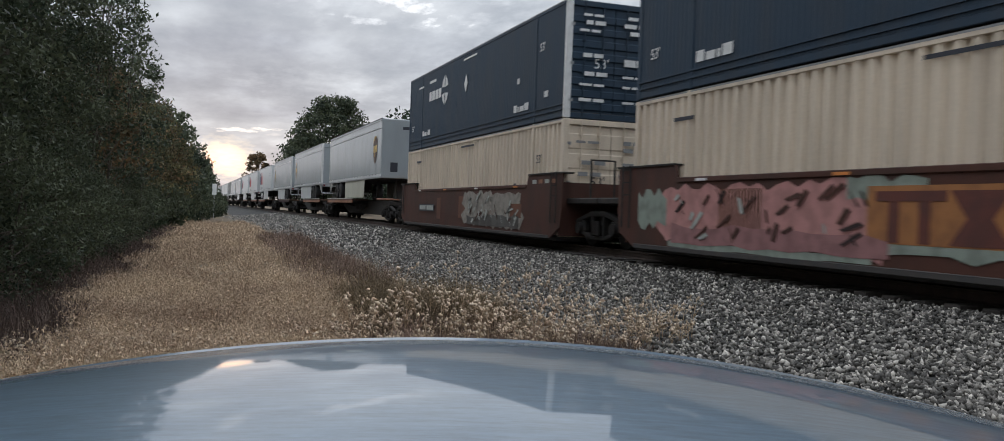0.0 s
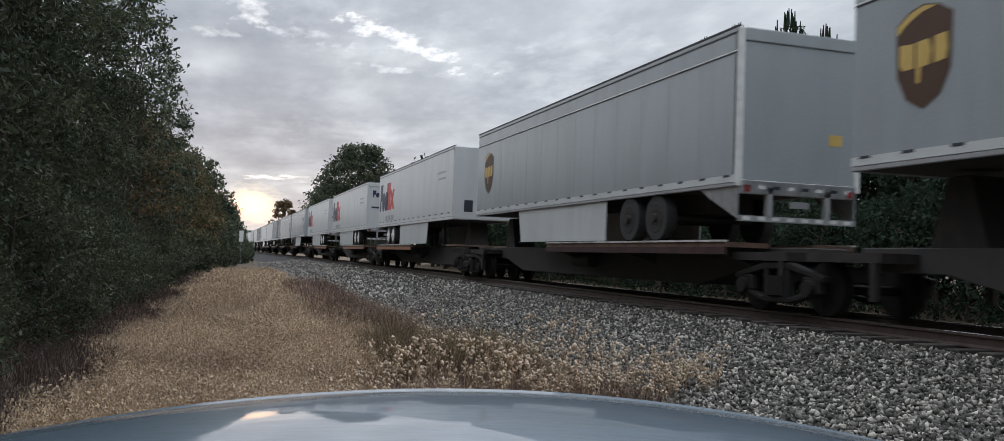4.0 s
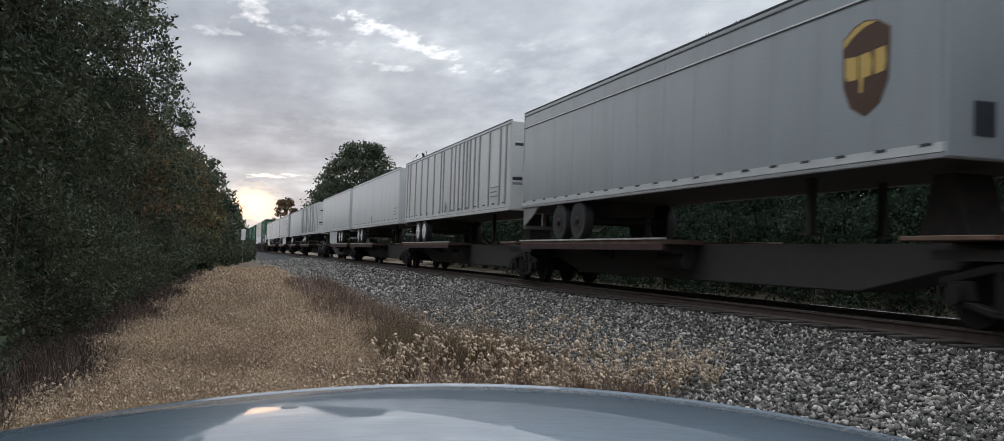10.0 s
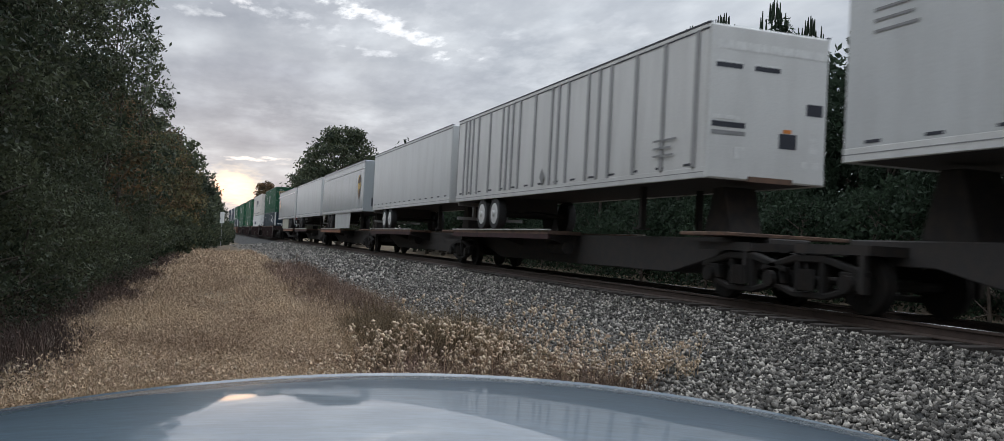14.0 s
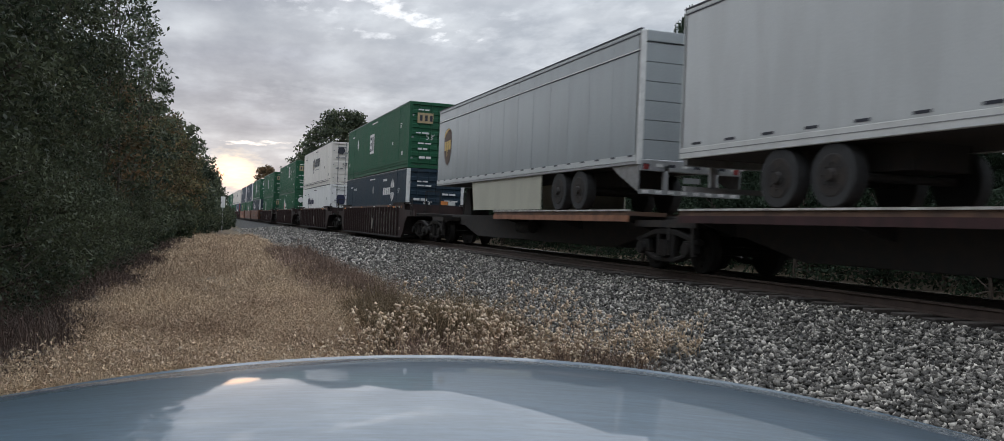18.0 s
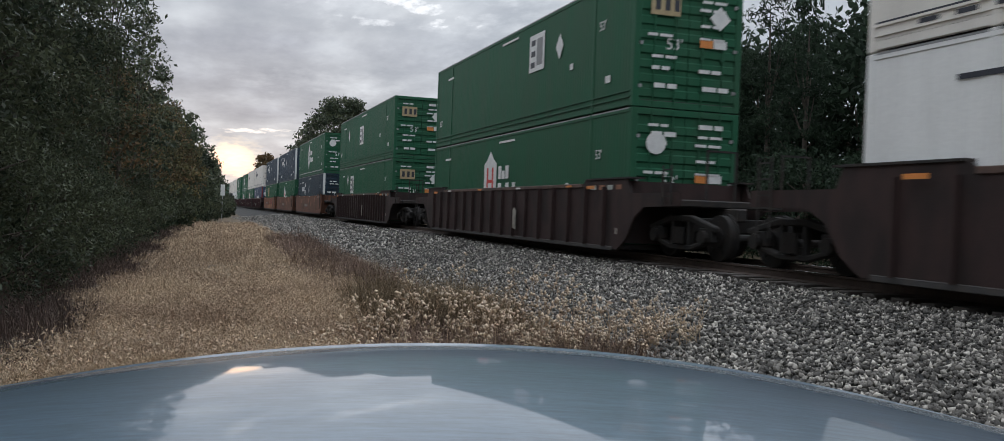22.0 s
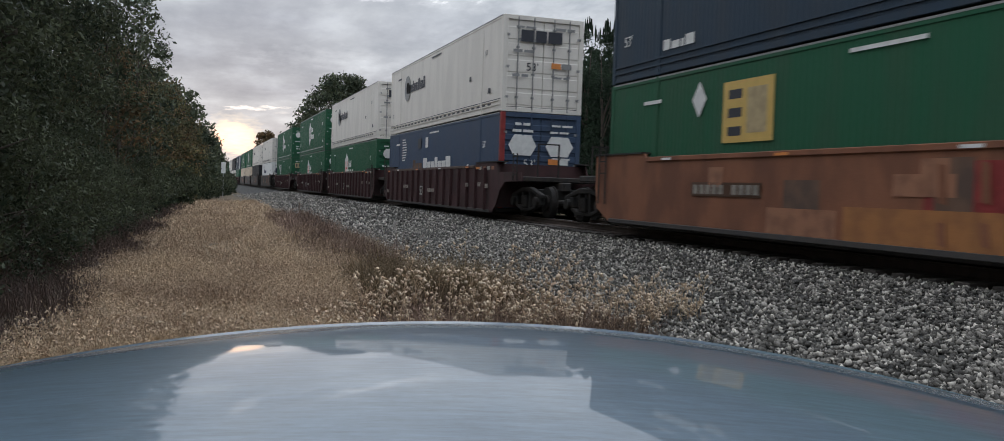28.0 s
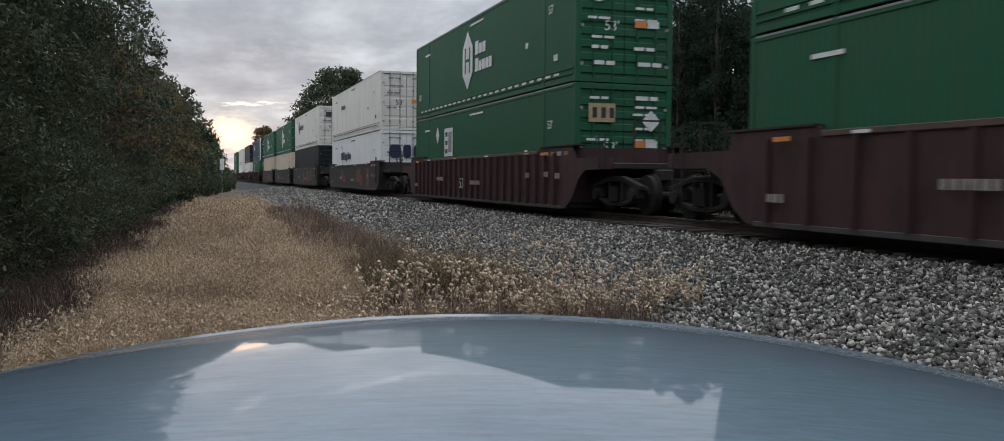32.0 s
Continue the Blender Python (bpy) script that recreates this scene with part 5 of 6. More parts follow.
    plate("number_plate", rect(-0.2, 0.2, 1.78, 1.9), M["mark_grey"], t, "e", rear - 0.002) if rear_near else None
    # running gear
    y0, y1 = span(2.2, 5.0)
    block("slider_frame", M["dark"], t, -0.5, 0.5, y0, y1, 1.75, BOT + 0.02)
    for k in (3.7, 4.95) if seed == 10 else (3.0, 4.25):
        y = rear + g * k
        bm = bmesh.new()
        tube(bm, "x", (y, 1.67), 0.07, -1.0, 1.0, 10)
        ax = part("axle", bm, M["dark"], t)
        for x in (-1.0, 1.0):
            road_wheel(ax, x, y, "steel" if kind == "grey" or seed == 14 else "aluminium")
    if skirt:
        y0, y1 = span(6.7, 11.1) if seed == 10 else span(5.5, 11.75) if rear_near else span(5.95, 11.9)
        for s in (-1, 1):
            bm = bmesh.new()
            lo, hi = (y0, y1 - 0.25) if g > 0 else (y0 + 0.25, y1)
            prism(bm, [(lo, 1.21), (hi, 1.21), (y1, BOT + 0.02), (y0, BOT + 0.02)], "x", s * (HALF - 0.08), s * (HALF - 0.05))
            part("side_skirt", bm, M["cream" if seed in (0, 15) else "trailer_white"], t, "cream side skirt" if seed in (0, 15) else "white side skirt")
    y = rear + g * (length - 3.4)
    for x in (-0.7, 0.7):
        bm = bmesh.new()
        box(bm, x - 0.06, x + 0.06, y - 0.06, y + 0.06, 1.25, BOT + 0.02)
        box(bm, x - 0.14, x + 0.14, y - 0.12, y + 0.12, 1.21, 1.25)
        part("landing_leg", bm, M["steel"], t)
    if logo == "shield":
        shield(t, logo_y, 3.52, 1.12)
    elif logo == "word":
        parcel_word(t, logo_y, 2.98, 1.45)
        plate("number_bar", rect(1.2, 2.6, 4.0, 4.08), M["faint_grey"], t, "s", -HALF - 0.006)
        plate("number_bar", rect(1.2, 2.4, 3.75, 3.83), M["faint_grey"], t, "s", -HALF - 0.006)
        if rear_near:
            parcel_word(t, -0.95, 4.05, 0.42, "e"), plate("number_bar", rect(-1.0, 0.2, 3.4, 3.5), M["mark_dark"], t, "e", 0.018)
    elif logo == "bars":
        z = 3.85 if rear_near else 2.6
        at = -HALF - (0.035 if ribbed else 0.006)
        plate("number_bar", rect(logo_y - 0.9, logo_y, z + 0.3, z + 0.34), M["mark_grey"], t, "s", at)
        plate("number_bar", rect(logo_y - 0.7, logo_y, z + 0.15, z + 0.19), M["mark_grey"], t, "s", at)
        plate("number_bar", rect(logo_y - 0.8, logo_y, z, z + 0.04), M["mark_grey"], t, "s", at)
        plate("hazard_diamond", diamond(7.9, 2.55, 0.17, 0.22), M["mark_grey"], t, "s", -HALF - 0.035)
    return t


def spine_car(length, rear_near, seed=0):
    c = root("spine_car", "dark skeletal spine flatcar with rusty wheel decks", "railcar", "railcars of the train")
    bm = bmesh.new()
    prism(bm, [(-0.8, 0.72), (0.9, 0.7), (2.6, 0.34), (length - 2.6, 0.34), (length - 0.9, 0.7), (length + 0.8, 0.72), (length + 0.8, 1.08), (-0.8, 1.08)], "x", -0.42, 0.42)
    part("centre_sill", bm, M["dark"], c, bevel=0.02)
    y0, y1 = (0.2, 9.0) if rear_near else (length - 9.0, length - 0.2)
    for s in (-1, 1):
        a, b = sorted((s * 0.45, s * 1.36))
        d = block("wheel_deck", M["rust"], c, a, b, y0, y1, 1.06, 1.15, "rusty steel wheel deck")
        a, b = sorted((s * 1.32, s * 1.38))
        block("deck_edge", M["rust_pale"] if seed in (0, 1, 3, 4, 5, 13, 15) else M["maroon"], d, a, b, y0, y1, 0.93, 1.06)
        a, b = sorted((s * 1.30, s * 1.37))
        block("kerb", M["kerb_steel"], d, *sorted((s * 1.30, s * 1.392)), y0, y1, 1.15, 1.185, "worn bright kerb strip")
        for y in (y0 + 0.4, (y0 + y1) / 2, y1 - 0.4):
            bm = bmesh.new()
            prism(bm, [(s * 0.33, 0.7), (s * 1.3, 0.98), (s * 1.3, 1.06), (s * 0.33, 1.06)], "y", y - 0.05, y + 0.05)
            part("outrigger", bm, M["dark"], c)
    h = length - 1.0 if rear_near else 1.0
    bm = bmesh.new()
    prism(bm, [(h - 0.5, 1.05), (h + 0.5, 1.05), (h + 0.2, 2.05), (h - 0.2, 2.05)], "x", -0.35, 0.35)
    part("hitch_stand", bm, M["steel"], c, bevel=0.02)
    for a, b in ((-1.2, 0.4), (length - 0.4, length + 1.2)):
        bm = bmesh.new()
        box(bm, -1.1, 1.1, a, b, 0.84, 0.98)
        for x in (-1.1, 1.0):
            box(bm, x, x + 0.1, a + 0.1, a + 0.2, 0.3, 0.86)
        part("end_platform", bm, M["steel"], c)
    if not rear_near:
        block("end_beam", M["rust_pale"] if seed == 0 else M["rust"], c, -1.3, 1.3, -0.75, 0.75, 1.085, 1.15, "rusty end beam", bevel=0.01)
    bm = bmesh.new()
    tube(bm, "y", (-0.75, 0.72), 0.16, length * 0.45, length * 0.45 + 1.1, 14)
    part("air_tank", bm, M["steel"], c)
    block("brake_rod", M["dark"], c, 0.4, 0.46, 2, length - 2, 0.6, 0.66)
    return c


# near end of each load along the track at the start: trailers, then stacks
TRAILERS = [
    (41.62, "grey", False, "shield", 1.45), (61.41, "grey", True, "shield", 14.8), (80.49, "grey", True, "shield", 14.8), (99.91, "white", False, "word", 15.7), (120.26, "white", True, "word", 15.7),
    (139.24, "white", True, "word", 15.7), (158.75, "grey", False, "shield", 1.45), (176.38, "grey", False, "shield", 1.45), (193.76, "ribbed", False, "bars", 1.9), (211.36, "white", False, "bars", 1.3),
    (228.77, "white", True, "bars", 15.6), (248.5, "ribbed", False, "bars", 1.9), (265.45, "white", False, None, 0), (282.9, "grey", False, "shield", 1.45), (300.4, "white", False, None, 0), (318.25, "grey", True, "shield", 14.8)]


def build_trailers():
    for i, (s, kind, rear, logo, ly) in enumerate(TRAILERS):
        length = 14.63 if i == 12 else LEN
        t = trailer(kind, rear, length, i not in (7, 8, 9, 11, 12, 14), logo, ly, kind == "ribbed", i, "roll" if i == 15 else "flat" if kind == "grey" or logo == "word" else "plain")
        on_train(t, s)
        c = spine_car(length, rear, i)
        bogie(c, -0.9)
        if i == len(TRAILERS) - 1 or TRAILERS[i + 1][0] - s > 19.2:
            bogie(c, length + 0.9)
        on_train(c, s)


WELLS = [
    # start, car colour, ribs, lower (colour, sign), upper (colour, sign), own bogie at the far end
    (0.15, "brown", False, ("tan", ""), ("navy", "knot"), False), (19.97, "brown", False, ("tan", ""), ("navy", "knot"), True),
    (339.51, "maroon", True, ("slate", "knot_low"), ("green", "panel"), True), (362.82, "maroon", True, ("white", "disc_low"), ("white", "slant"), True),
    (385.87, "maroon", True, ("green", "house"), ("green", "panel_mid"), True), (409.73, "maroon", True, ("green", "panel_low"), ("green", "panel"), True),
    (433.39, "oxide", False, ("slate", "knot"), ("green", "house_high"), False), (452.91, "oxide", False, ("green", "house"), ("navy", "knot"), False),
    (472.04, "oxide", False, ("green", "panel_yellow"), ("navy", "knot"), True), (495.69, "maroon", True, ("blue", "stripes"), ("white", "disc"), False),
    (515.09, "maroon", True, ("green", "house"), ("white", "disc"), False), (534.44, "maroon", True, ("green", "house"), ("green", "house_high"), True),
    (557.67, "maroon", True, ("green", "panel_low"), ("green", "house_high"), True), (581.28, "steel_grey", False, ("white", "disc_low"), ("white", "slim"), True),
    (604.4, "steel_grey", False, ("black", ""), ("white", "disc"), False), (623.9, "steel_grey", False, ("tan", ""), ("green", "house_high"), False),
    (643.4, "steel_grey", False, ("tan", ""), ("green", "house_high"), True), (667.0, "maroon", True, ("green", "panel_low"), ("navy", "knot"), True),
    (690.6, "maroon", True, ("white", "slim"), ("black", ""), True), (714.2, "maroon", True, ("white", "slim"), ("white", "slim"), True), (737.8, "maroon", True, ("green", "house"), ("green", "panel"), True)]


def build_wells():
    for i, (s, kind, ribs, low, high, own) in enumerate(WELLS):
        graffiti = {0: (8.8, 14.6, ("pink",)), 1: (2.4, 7.5, ("faded",)), 2: (1.2, 9.4, ("dull_spray",)), 8: (3.6, 7.0, ("red_spray",)), 5: (8.0, 11.5, ("dull_spray",))}.get(i)
        first = i == 0 or WELLS[i - 1][5]
        w = well_car(kind, ribs, graffiti, i, 2.35 if ribs and first else 0.35, 2.35 if ribs and own else 0.35)
        bogie(w, -1.75 if first else -1.6)
        if own:
            bogie(w, LEN + 1.75)
        on_train(w, s)
        container(*low, s, False)
        container(*high, s, True)


build_trailers()
build_wells()


# ---- the parked car from which the view is taken ----
def build_car():
    car = new("parked_car")
    tagged(car, "blue-grey parked car with a wide glossy bonnet", "car")
    car.matrix_world = pose(0, 0, 0, 0, 0, -CAR_TURN)
    front = lambda u: 1.635 - 0.25 * u * u
    edge = lambda u: 1.45 - 0.24 - 0.115 * u * u

    def surface(u, b):
        """Height of the bonnet at u across and b behind its front edge."""
        return edge(u) + 0.122 * b - 0.095 * b * b

    us = [-0.86 + 1.72 * i / 48 for i in range(49)]
    bs = [0.0, 0.02, 0.05, 0.1] + [0.15 + 0.07 * i for i in range(16)]
    verts, faces = [], []
    lip = [(0.035, -0.20), (0.05, -0.12), (0.042, -0.06), (0.026, -0.02), (0.016, -0.003), (0.01, 0.002)]
    n = len(us)
    for f, z in lip:
        verts += [(u, front(u) + f, edge(u) + z) for u in us]
    for b in bs:
        verts += [(u, front(u) - b, surface(u, b)) for u in us]
    rows = len(lip) + len(bs)
    faces = [(j * n + i, j * n + i + 1, (j + 1) * n + i + 1, (j + 1) * n + i) for j in range(rows - 1) for i in range(n - 1)]
    hood = bare("bonnet", verts, [f[::-1] for f in faces], M["car_paint"], car)
    for p in hood.data.polygons:
        p.use_smooth = True
    for s in (-1, 1):
        bm = bmesh.new()
        o = [(1.45, 0.45), (1.45, 1.05), (1.2, 1.13), (-2.9, 1.13), (-3.0, 0.9), (-3.0, 0.45)]
        prism(bm, o, "x", s * 0.865, s * 0.93)
        part("body_side", bm, M["car_paint"], car, bevel=0.02)
        for y in (0.75, -2.1):
            bm = bmesh.new()
            tube(bm, "x", (y, 0.36), 0.36, s * 0.70, s * 0.935, 28)
            w = part("wheel", bm, M["rubber"], car, "black tyre", bevel=0.02)
            bm = bmesh.new()
            tube(bm, "x", (y, 0.36), 0.23, s * 0.93, s * 0.945, 20)
            part("rim", bm, M["bright"], w, "alloy rim")
        block("headlight", M["bright"], car, *sorted((s * 0.55, s * 0.84)), 1.42, 1.50, 0.82, 0.98, "clear headlight", bevel=0.02)
    bm = bmesh.new()
    prism(bm, [(-0.9, 1.38), (-0.6, 1.56), (0.6, 1.56), (0.9, 1.38), (0.9, 1.25), (-0.9, 1.25)], "z", 0.35, 0.8)
    part("front_bumper", bm, M["car_paint"], car, bevel=0.03)
    block("grille", M["plastic"], car, -0.53, 0.53, 1.48, 1.58, 0.8, 0.99, "black grille", bevel=0.01)
    bm = bmesh.new()
    prism(bm, [(-0.12, 1.72), (-0.3, 1.8), (-1.6, 1.84), (-2.6, 1.78), (-2.75, 1.7), (-2.6, 1.72), (-1.6, 1.78), (-0.3, 1.74)], "x", -0.68, 0.68)
    part("roof", bm, M["car_paint"], car)
    for s in (-1, 1):
        for y0, y1, w in ((0.32, -0.2, 0.07), (-1.2, -1.25, 0.09), (-2.9, -2.65, 0.14)):
            bm = bmesh.new()
            prism(bm, [(y0 - w / 2, 1.12), (y0 + w / 2, 1.12), (y1 + w / 2, 1.76), (y1 - w / 2, 1.76)], "x", s * 0.70, s * 0.86)
            part("pillar", bm, M["car_paint"], car)
        for a, b, c, d in ((0.22, -0.25, -1.2, -1.16), (-1.3, -1.3, -2.6, -2.8)):
            bm = bmesh.new()
            prism(bm, [(a, 1.13), (b, 1.74), (c, 1.74), (d, 1.13)], "x", s * 0.775, s * 0.785)
            part("side_window", bm, M["glass"], car, "dark tinted side window")
        block("door_handle", M["plastic"], car, *sorted((s * 0.93, s * 0.955)), -1.05, -0.85, 0.95, 0.99)
        block("side_mirror", M["plastic"], car, *sorted((s * 0.94, s * 1.12)), 0.02, 0.14, 1.12, 1.27, "black side mirror", bevel=0.02)
        block("seat", M["plastic"], car, *sorted((s * 0.12, s * 0.62)), -1.0, -0.45, 0.6, 0.8, bevel=0.05)
    block("tailgate", M["car_paint"], car, -0.87, 0.87, -3.02, -2.94, 0.45, 1.13, bevel=0.02)
    block("dashboard", M["plastic"], car, -0.72, 0.72, -0.1, 0.2, 0.95, 1.15, bevel=0.03)
    block("cowl", M["plastic"], car, -0.84, 0.84, 0.2, 0.36, 1.14, 1.2)
    block("underbody", M["plastic"], car, -0.8, 0.8, -2.95, 1.35, 0.25, 0.6)


build_car()


# ---- plants ----
def leaf_cloud(rng, centres, radii, per, size, flat=0.7, slim=0.45):
    """Corners and faces of many small leaves round the given clump centres, joined to one list."""
    k = len(centres)
    c = np.repeat(centres, per, 0)
    r = np.repeat(radii, per)
    d = rng.normal(size=(k * per, 3))
    d /= np.linalg.norm(d, axis=1)[:, None]
    d *= (r * rng.uniform(0.25, 1.0, k * per) ** 0.6)[:, None]
    d[:, 2] *= flat
    p = c + d
    a = rng.normal(size=p.shape)
    a /= np.linalg.norm(a, axis=1)[:, None]
    b = np.cross(a, rng.normal(size=p.shape))
    b /= np.linalg.norm(b, axis=1)[:, None]
    s = size * rng.uniform(0.6, 1.3, len(p))[:, None]
    v = np.stack([p - a * s, p + b * s * slim, p + a * s, p - b * s * slim], 1).reshape(-1, 3)
    f = np.arange(len(v)).reshape(-1, 4)
    return v, f


def tree(name, label, height, spread, clumps, per, size, mat, seed, low=0.15, narrow=False, trunk=0.14, puff=(0.22, 0.42), group="trees beside the railway"):
    """A tapered trunk with limbs and a crown of many small leaves in clumps."""
    rng = np.random.default_rng(seed)
    t = root(name, label, "tree", group)
    bm = bmesh.new()
    bend = rng.uniform(-0.3, 0.3, 2)
    steps, rings = 6, []
    for i in range(steps + 1):
        h = height * 0.85 * i / steps
        r = trunk * (1 - 0.85 * i / steps)
        off = bend * (i / steps) ** 2
        rings.append([bm.verts.new((off[0] + r * math.cos(a), off[1] + r * math.sin(a), h)) for a in (2 * math.pi * q / 8 for q in range(8))])
    for p, q in zip(rings, rings[1:]):
        for i in range(8):
            bm.faces.new((p[i], p[(i + 1) % 8], q[(i + 1) % 8], q[i]))
    hh = rng.uniform(low, 1.0, clumps)
    prof = np.where(hh < 0.45, 0.55 + hh, 1.0 - 0.75 * np.clip((hh - 0.45) / 0.55, 0, 1) ** 1.5) if not narrow else (1.02 - 0.78 * hh)
    ang = rng.uniform(0, 2 * math.pi, clumps)
    rad = spread * prof * rng.uniform(0.35, 1.0, clumps) ** 0.5
    centres = np.stack([rad * np.cos(ang), rad * np.sin(ang), height * hh * 0.95], 1)
    for i in range(0, clumps, max(1, clumps // 9)):
        c = centres[i]
        z0 = max(0.3, c[2] - 0.25 * height * rng.uniform(0.4, 1))
        k = (z0 / (0.85 * height)) ** 2
        p, q = Vector((bend[0] * k, bend[1] * k, z0)), Vector(c)
        side = (q - p).cross(Vector((0, 0, 1)))
        side = side.normalized() if side.length > 0.01 else Vector((1, 0, 0))
        other = (q - p).normalized().cross(side)
        ra, rb = trunk * 0.35, trunk * 0.1
        lo = [bm.verts.new(p + ra * (side * math.cos(a) + other * math.sin(a))) for a in (2 * math.pi * j / 5 for j in range(5))]
        hi = [bm.verts.new(q + rb * (side * math.cos(a) + other * math.sin(a))) for a in (2 * math.pi * j / 5 for j in range(5))]
        for j in range(5):
            bm.faces.new((lo[j], lo[(j + 1) % 5], hi[(j + 1) % 5], hi[j]))
    part("trunk", bm, M["bark"], t, smooth=True)
    v, f = leaf_cloud(rng, centres, spread * rng.uniform(*puff, clumps), per, size, slim=0.22 if narrow else 0.45)
    crown = mesh_of("crown", v, f, M[mat])
    crown.parent = t
    return t


def place(base, x, y, k, turn, lift=0.0):
    return copy_thing(base, pose(x, y, ground_z(x, y) - 0.05 + lift, 0, 0, turn) @ Matrix.Diagonal((k, k, k, 1)))


def build_woods():
    rng = random.Random(11)
    tall = [tree("broadleaf_tree", "tall dense dark green broadleaf tree at the wood's edge", 10.5, 2.1, 180, 150, 0.046, "leaf", s, 0.03, trunk=0.17, puff=(0.12, 0.28)) for s in (1, 2)]
    mid = [tree("broadleaf_tree", "bushy olive green broadleaf tree at the wood's edge", 6.3, 1.9, 80, 64, 0.083, "leaf_olive", 31, 0.03, puff=(0.15, 0.32)),
           tree("broadleaf_tree", "bushy tree with brown turning leaves at the wood's edge", 6.0, 1.8, 80, 64, 0.078, "leaf_dry", 32, 0.03, puff=(0.16, 0.34))]
    far_mid = tree("broadleaf_tree", "bushy dark green broadleaf tree far along the wood", 6.3, 1.9, 55, 32, 0.13, "leaf", 34, 0.03, puff=(0.18, 0.36))
    back = tree("broadleaf_tree", "tall dark tree inside the wood", 10.0, 2.5, 55, 34, 0.16, "leaf", 33, 0.1, trunk=0.2)
    young = tree("young_tree", "thin young tree with sparse fine leaves", 9.0, 1.5, 150, 16, 0.075, "leaf", 4, 0.25, trunk=0.05, puff=(0.12, 0.3))
    shrub = tree("shrub", "low dense green shrub at the foot of the trees", 2.4, 1.3, 50, 150, 0.034, "leaf", 5, 0.02, trunk=0.05, puff=(0.2, 0.4), group="shrubs under the trees")
    far_shrub = tree("shrub", "low dense green shrub at the foot of the trees", 2.4, 1.3, 34, 36, 0.11, "leaf", 6, 0.02, trunk=0.05, group="shrubs under the trees")
    line = lambda y: min(1.8, -3.7 + 0.08 * max(0, y - 33))
    y, i = 6.5, 0
    while y < 27:
        place(tall[i % 2], -3.75 - 0.05 * max(0, y - 18) + rng.uniform(-0.25, 0.25), y, rng.uniform(0.95, 1.1), rng.uniform(0, 360))
        place(back, -6.4 + rng.uniform(-0.5, 0.5), y + 1, rng.uniform(1.0, 1.25), rng.uniform(0, 360))
        y, i = y + 2.3, i + 1
    for x, y, k in ((-2.5, 27.0, 1.12), (-2.2, 29.0, 1.0), (-1.95, 31.0, 0.9), (-1.5, 33.5, 0.76)):
        place(young, x, y, k, rng.uniform(0, 360))
    y = 29.5
    while y < 160:
        place(mid[1] if (y < 37 or rng.random() < 0.45) and y < 60 else mid[0] if y < 62 else far_mid, line(y) + rng.uniform(-0.3, 0.3), y, rng.uniform(1.08, 1.24) * (1 if y < 72 else 0.8), rng.uniform(0, 360))
        place(back, line(y) - 3.6 + rng.uniform(-0.5, 0.5), y + 1.5, rng.uniform(0.55, 0.68), rng.uniform(0, 360))
        y += 2.5 if y < 75 else 5.0
    y = 5.0
    while y < 120:
        place(shrub if y < 32 else far_shrub, line(y) + (1.0 if y < 16 else 1.25) + rng.uniform(-0.35, 0.35), y, rng.uniform(0.7, 1.05), rng.uniform(0, 360))
        y += 1.35 if y < 50 else 2.8
    # the far side of the track
    big = tree("broadleaf_tree", "tall rounded dark broadleaf tree beyond the train", 14.4, 6.2, 420, 48, 0.20, "leaf", 7, 0.1, trunk=0.3, puff=(0.1, 0.22))
    big.matrix_basis = pose(15.9, 105, 0.1)
    copy_thing(big, pose(14.4, 118, 0.1, 0, 0, 110) @ Matrix.Diagonal((0.72, 0.72, 0.74, 1)))
    turning = tree("broadleaf_tree", "rounded broadleaf tree with orange turning leaves far beyond the train", 13.6, 3.9, 160, 40, 0.26, "leaf_dry", 12, 0.1, trunk=0.25, puff=(0.12, 0.26))
    turning.matrix_basis = pose(15.2, 215, 0.1, 0, 0, 40)
    copy_thing(big, pose(19.5, 112, 0.1, 0, 0, 200) @ Matrix.Diagonal((0.8, 0.8, 0.8, 1)))
    dark_shrub = tree("shrub", "low dark evergreen shrub beyond the train", 2.4, 1.3, 34, 60, 0.06, "pine", 9, 0.02, trunk=0.05, group="shrubs beyond the train")
    thicket = tree("evergreen_tree", "dense dark evergreen tree beyond the train", 8.6, 2.5, 90, 22, 0.18, "pine", 10, 0.02, trunk=0.16, puff=(0.16, 0.34))
    pine = tree("pine_tree", "dark narrow pine beyond the train", 11.0, 1.9, 120, 56, 0.12, "pine", 8, 0.05, narrow=True, trunk=0.16, puff=(0.14, 0.34))
    bm = bmesh.new()
    tips = random.Random(17)
    for i in range(26):
        a, d = tips.uniform(0, 6.28), tips.uniform(0, 0.55)
        h = tips.uniform(0.35, 0.75)
        tube(bm, "z", (d * math.cos(a), d * math.sin(a)), 0.05, 10.7 - 1.3 * d, 10.7 - 1.3 * d + h, 5, 0.02)
    part("leader_growth", bm, M["pine"], pine, "upright dark needle growth at the top")
    y = -4.0
    while y < 84:
        place(pine if y < 46 else thicket, 19.5 + rng.uniform(-1.2, 1.2), y, rng.uniform(0.80, 0.93) * (1 if y < 46 else 1.25), rng.uniform(0, 360))
        place(thicket, 21.8 + rng.uniform(-0.8, 0.8), y + 1.1, rng.uniform(0.95, 1.1), rng.uniform(0, 360))
        place(thicket, 24.6 + rng.uniform(-0.8, 0.8), y, rng.uniform(1.1, 1.25), rng.uniform(0, 360)) if y < 60 else None
        if y < 50:
            place(dark_shrub, 17.4 + rng.uniform(-0.8, 0.8), y, rng.uniform(0.9, 1.5), rng.uniform(0, 360))
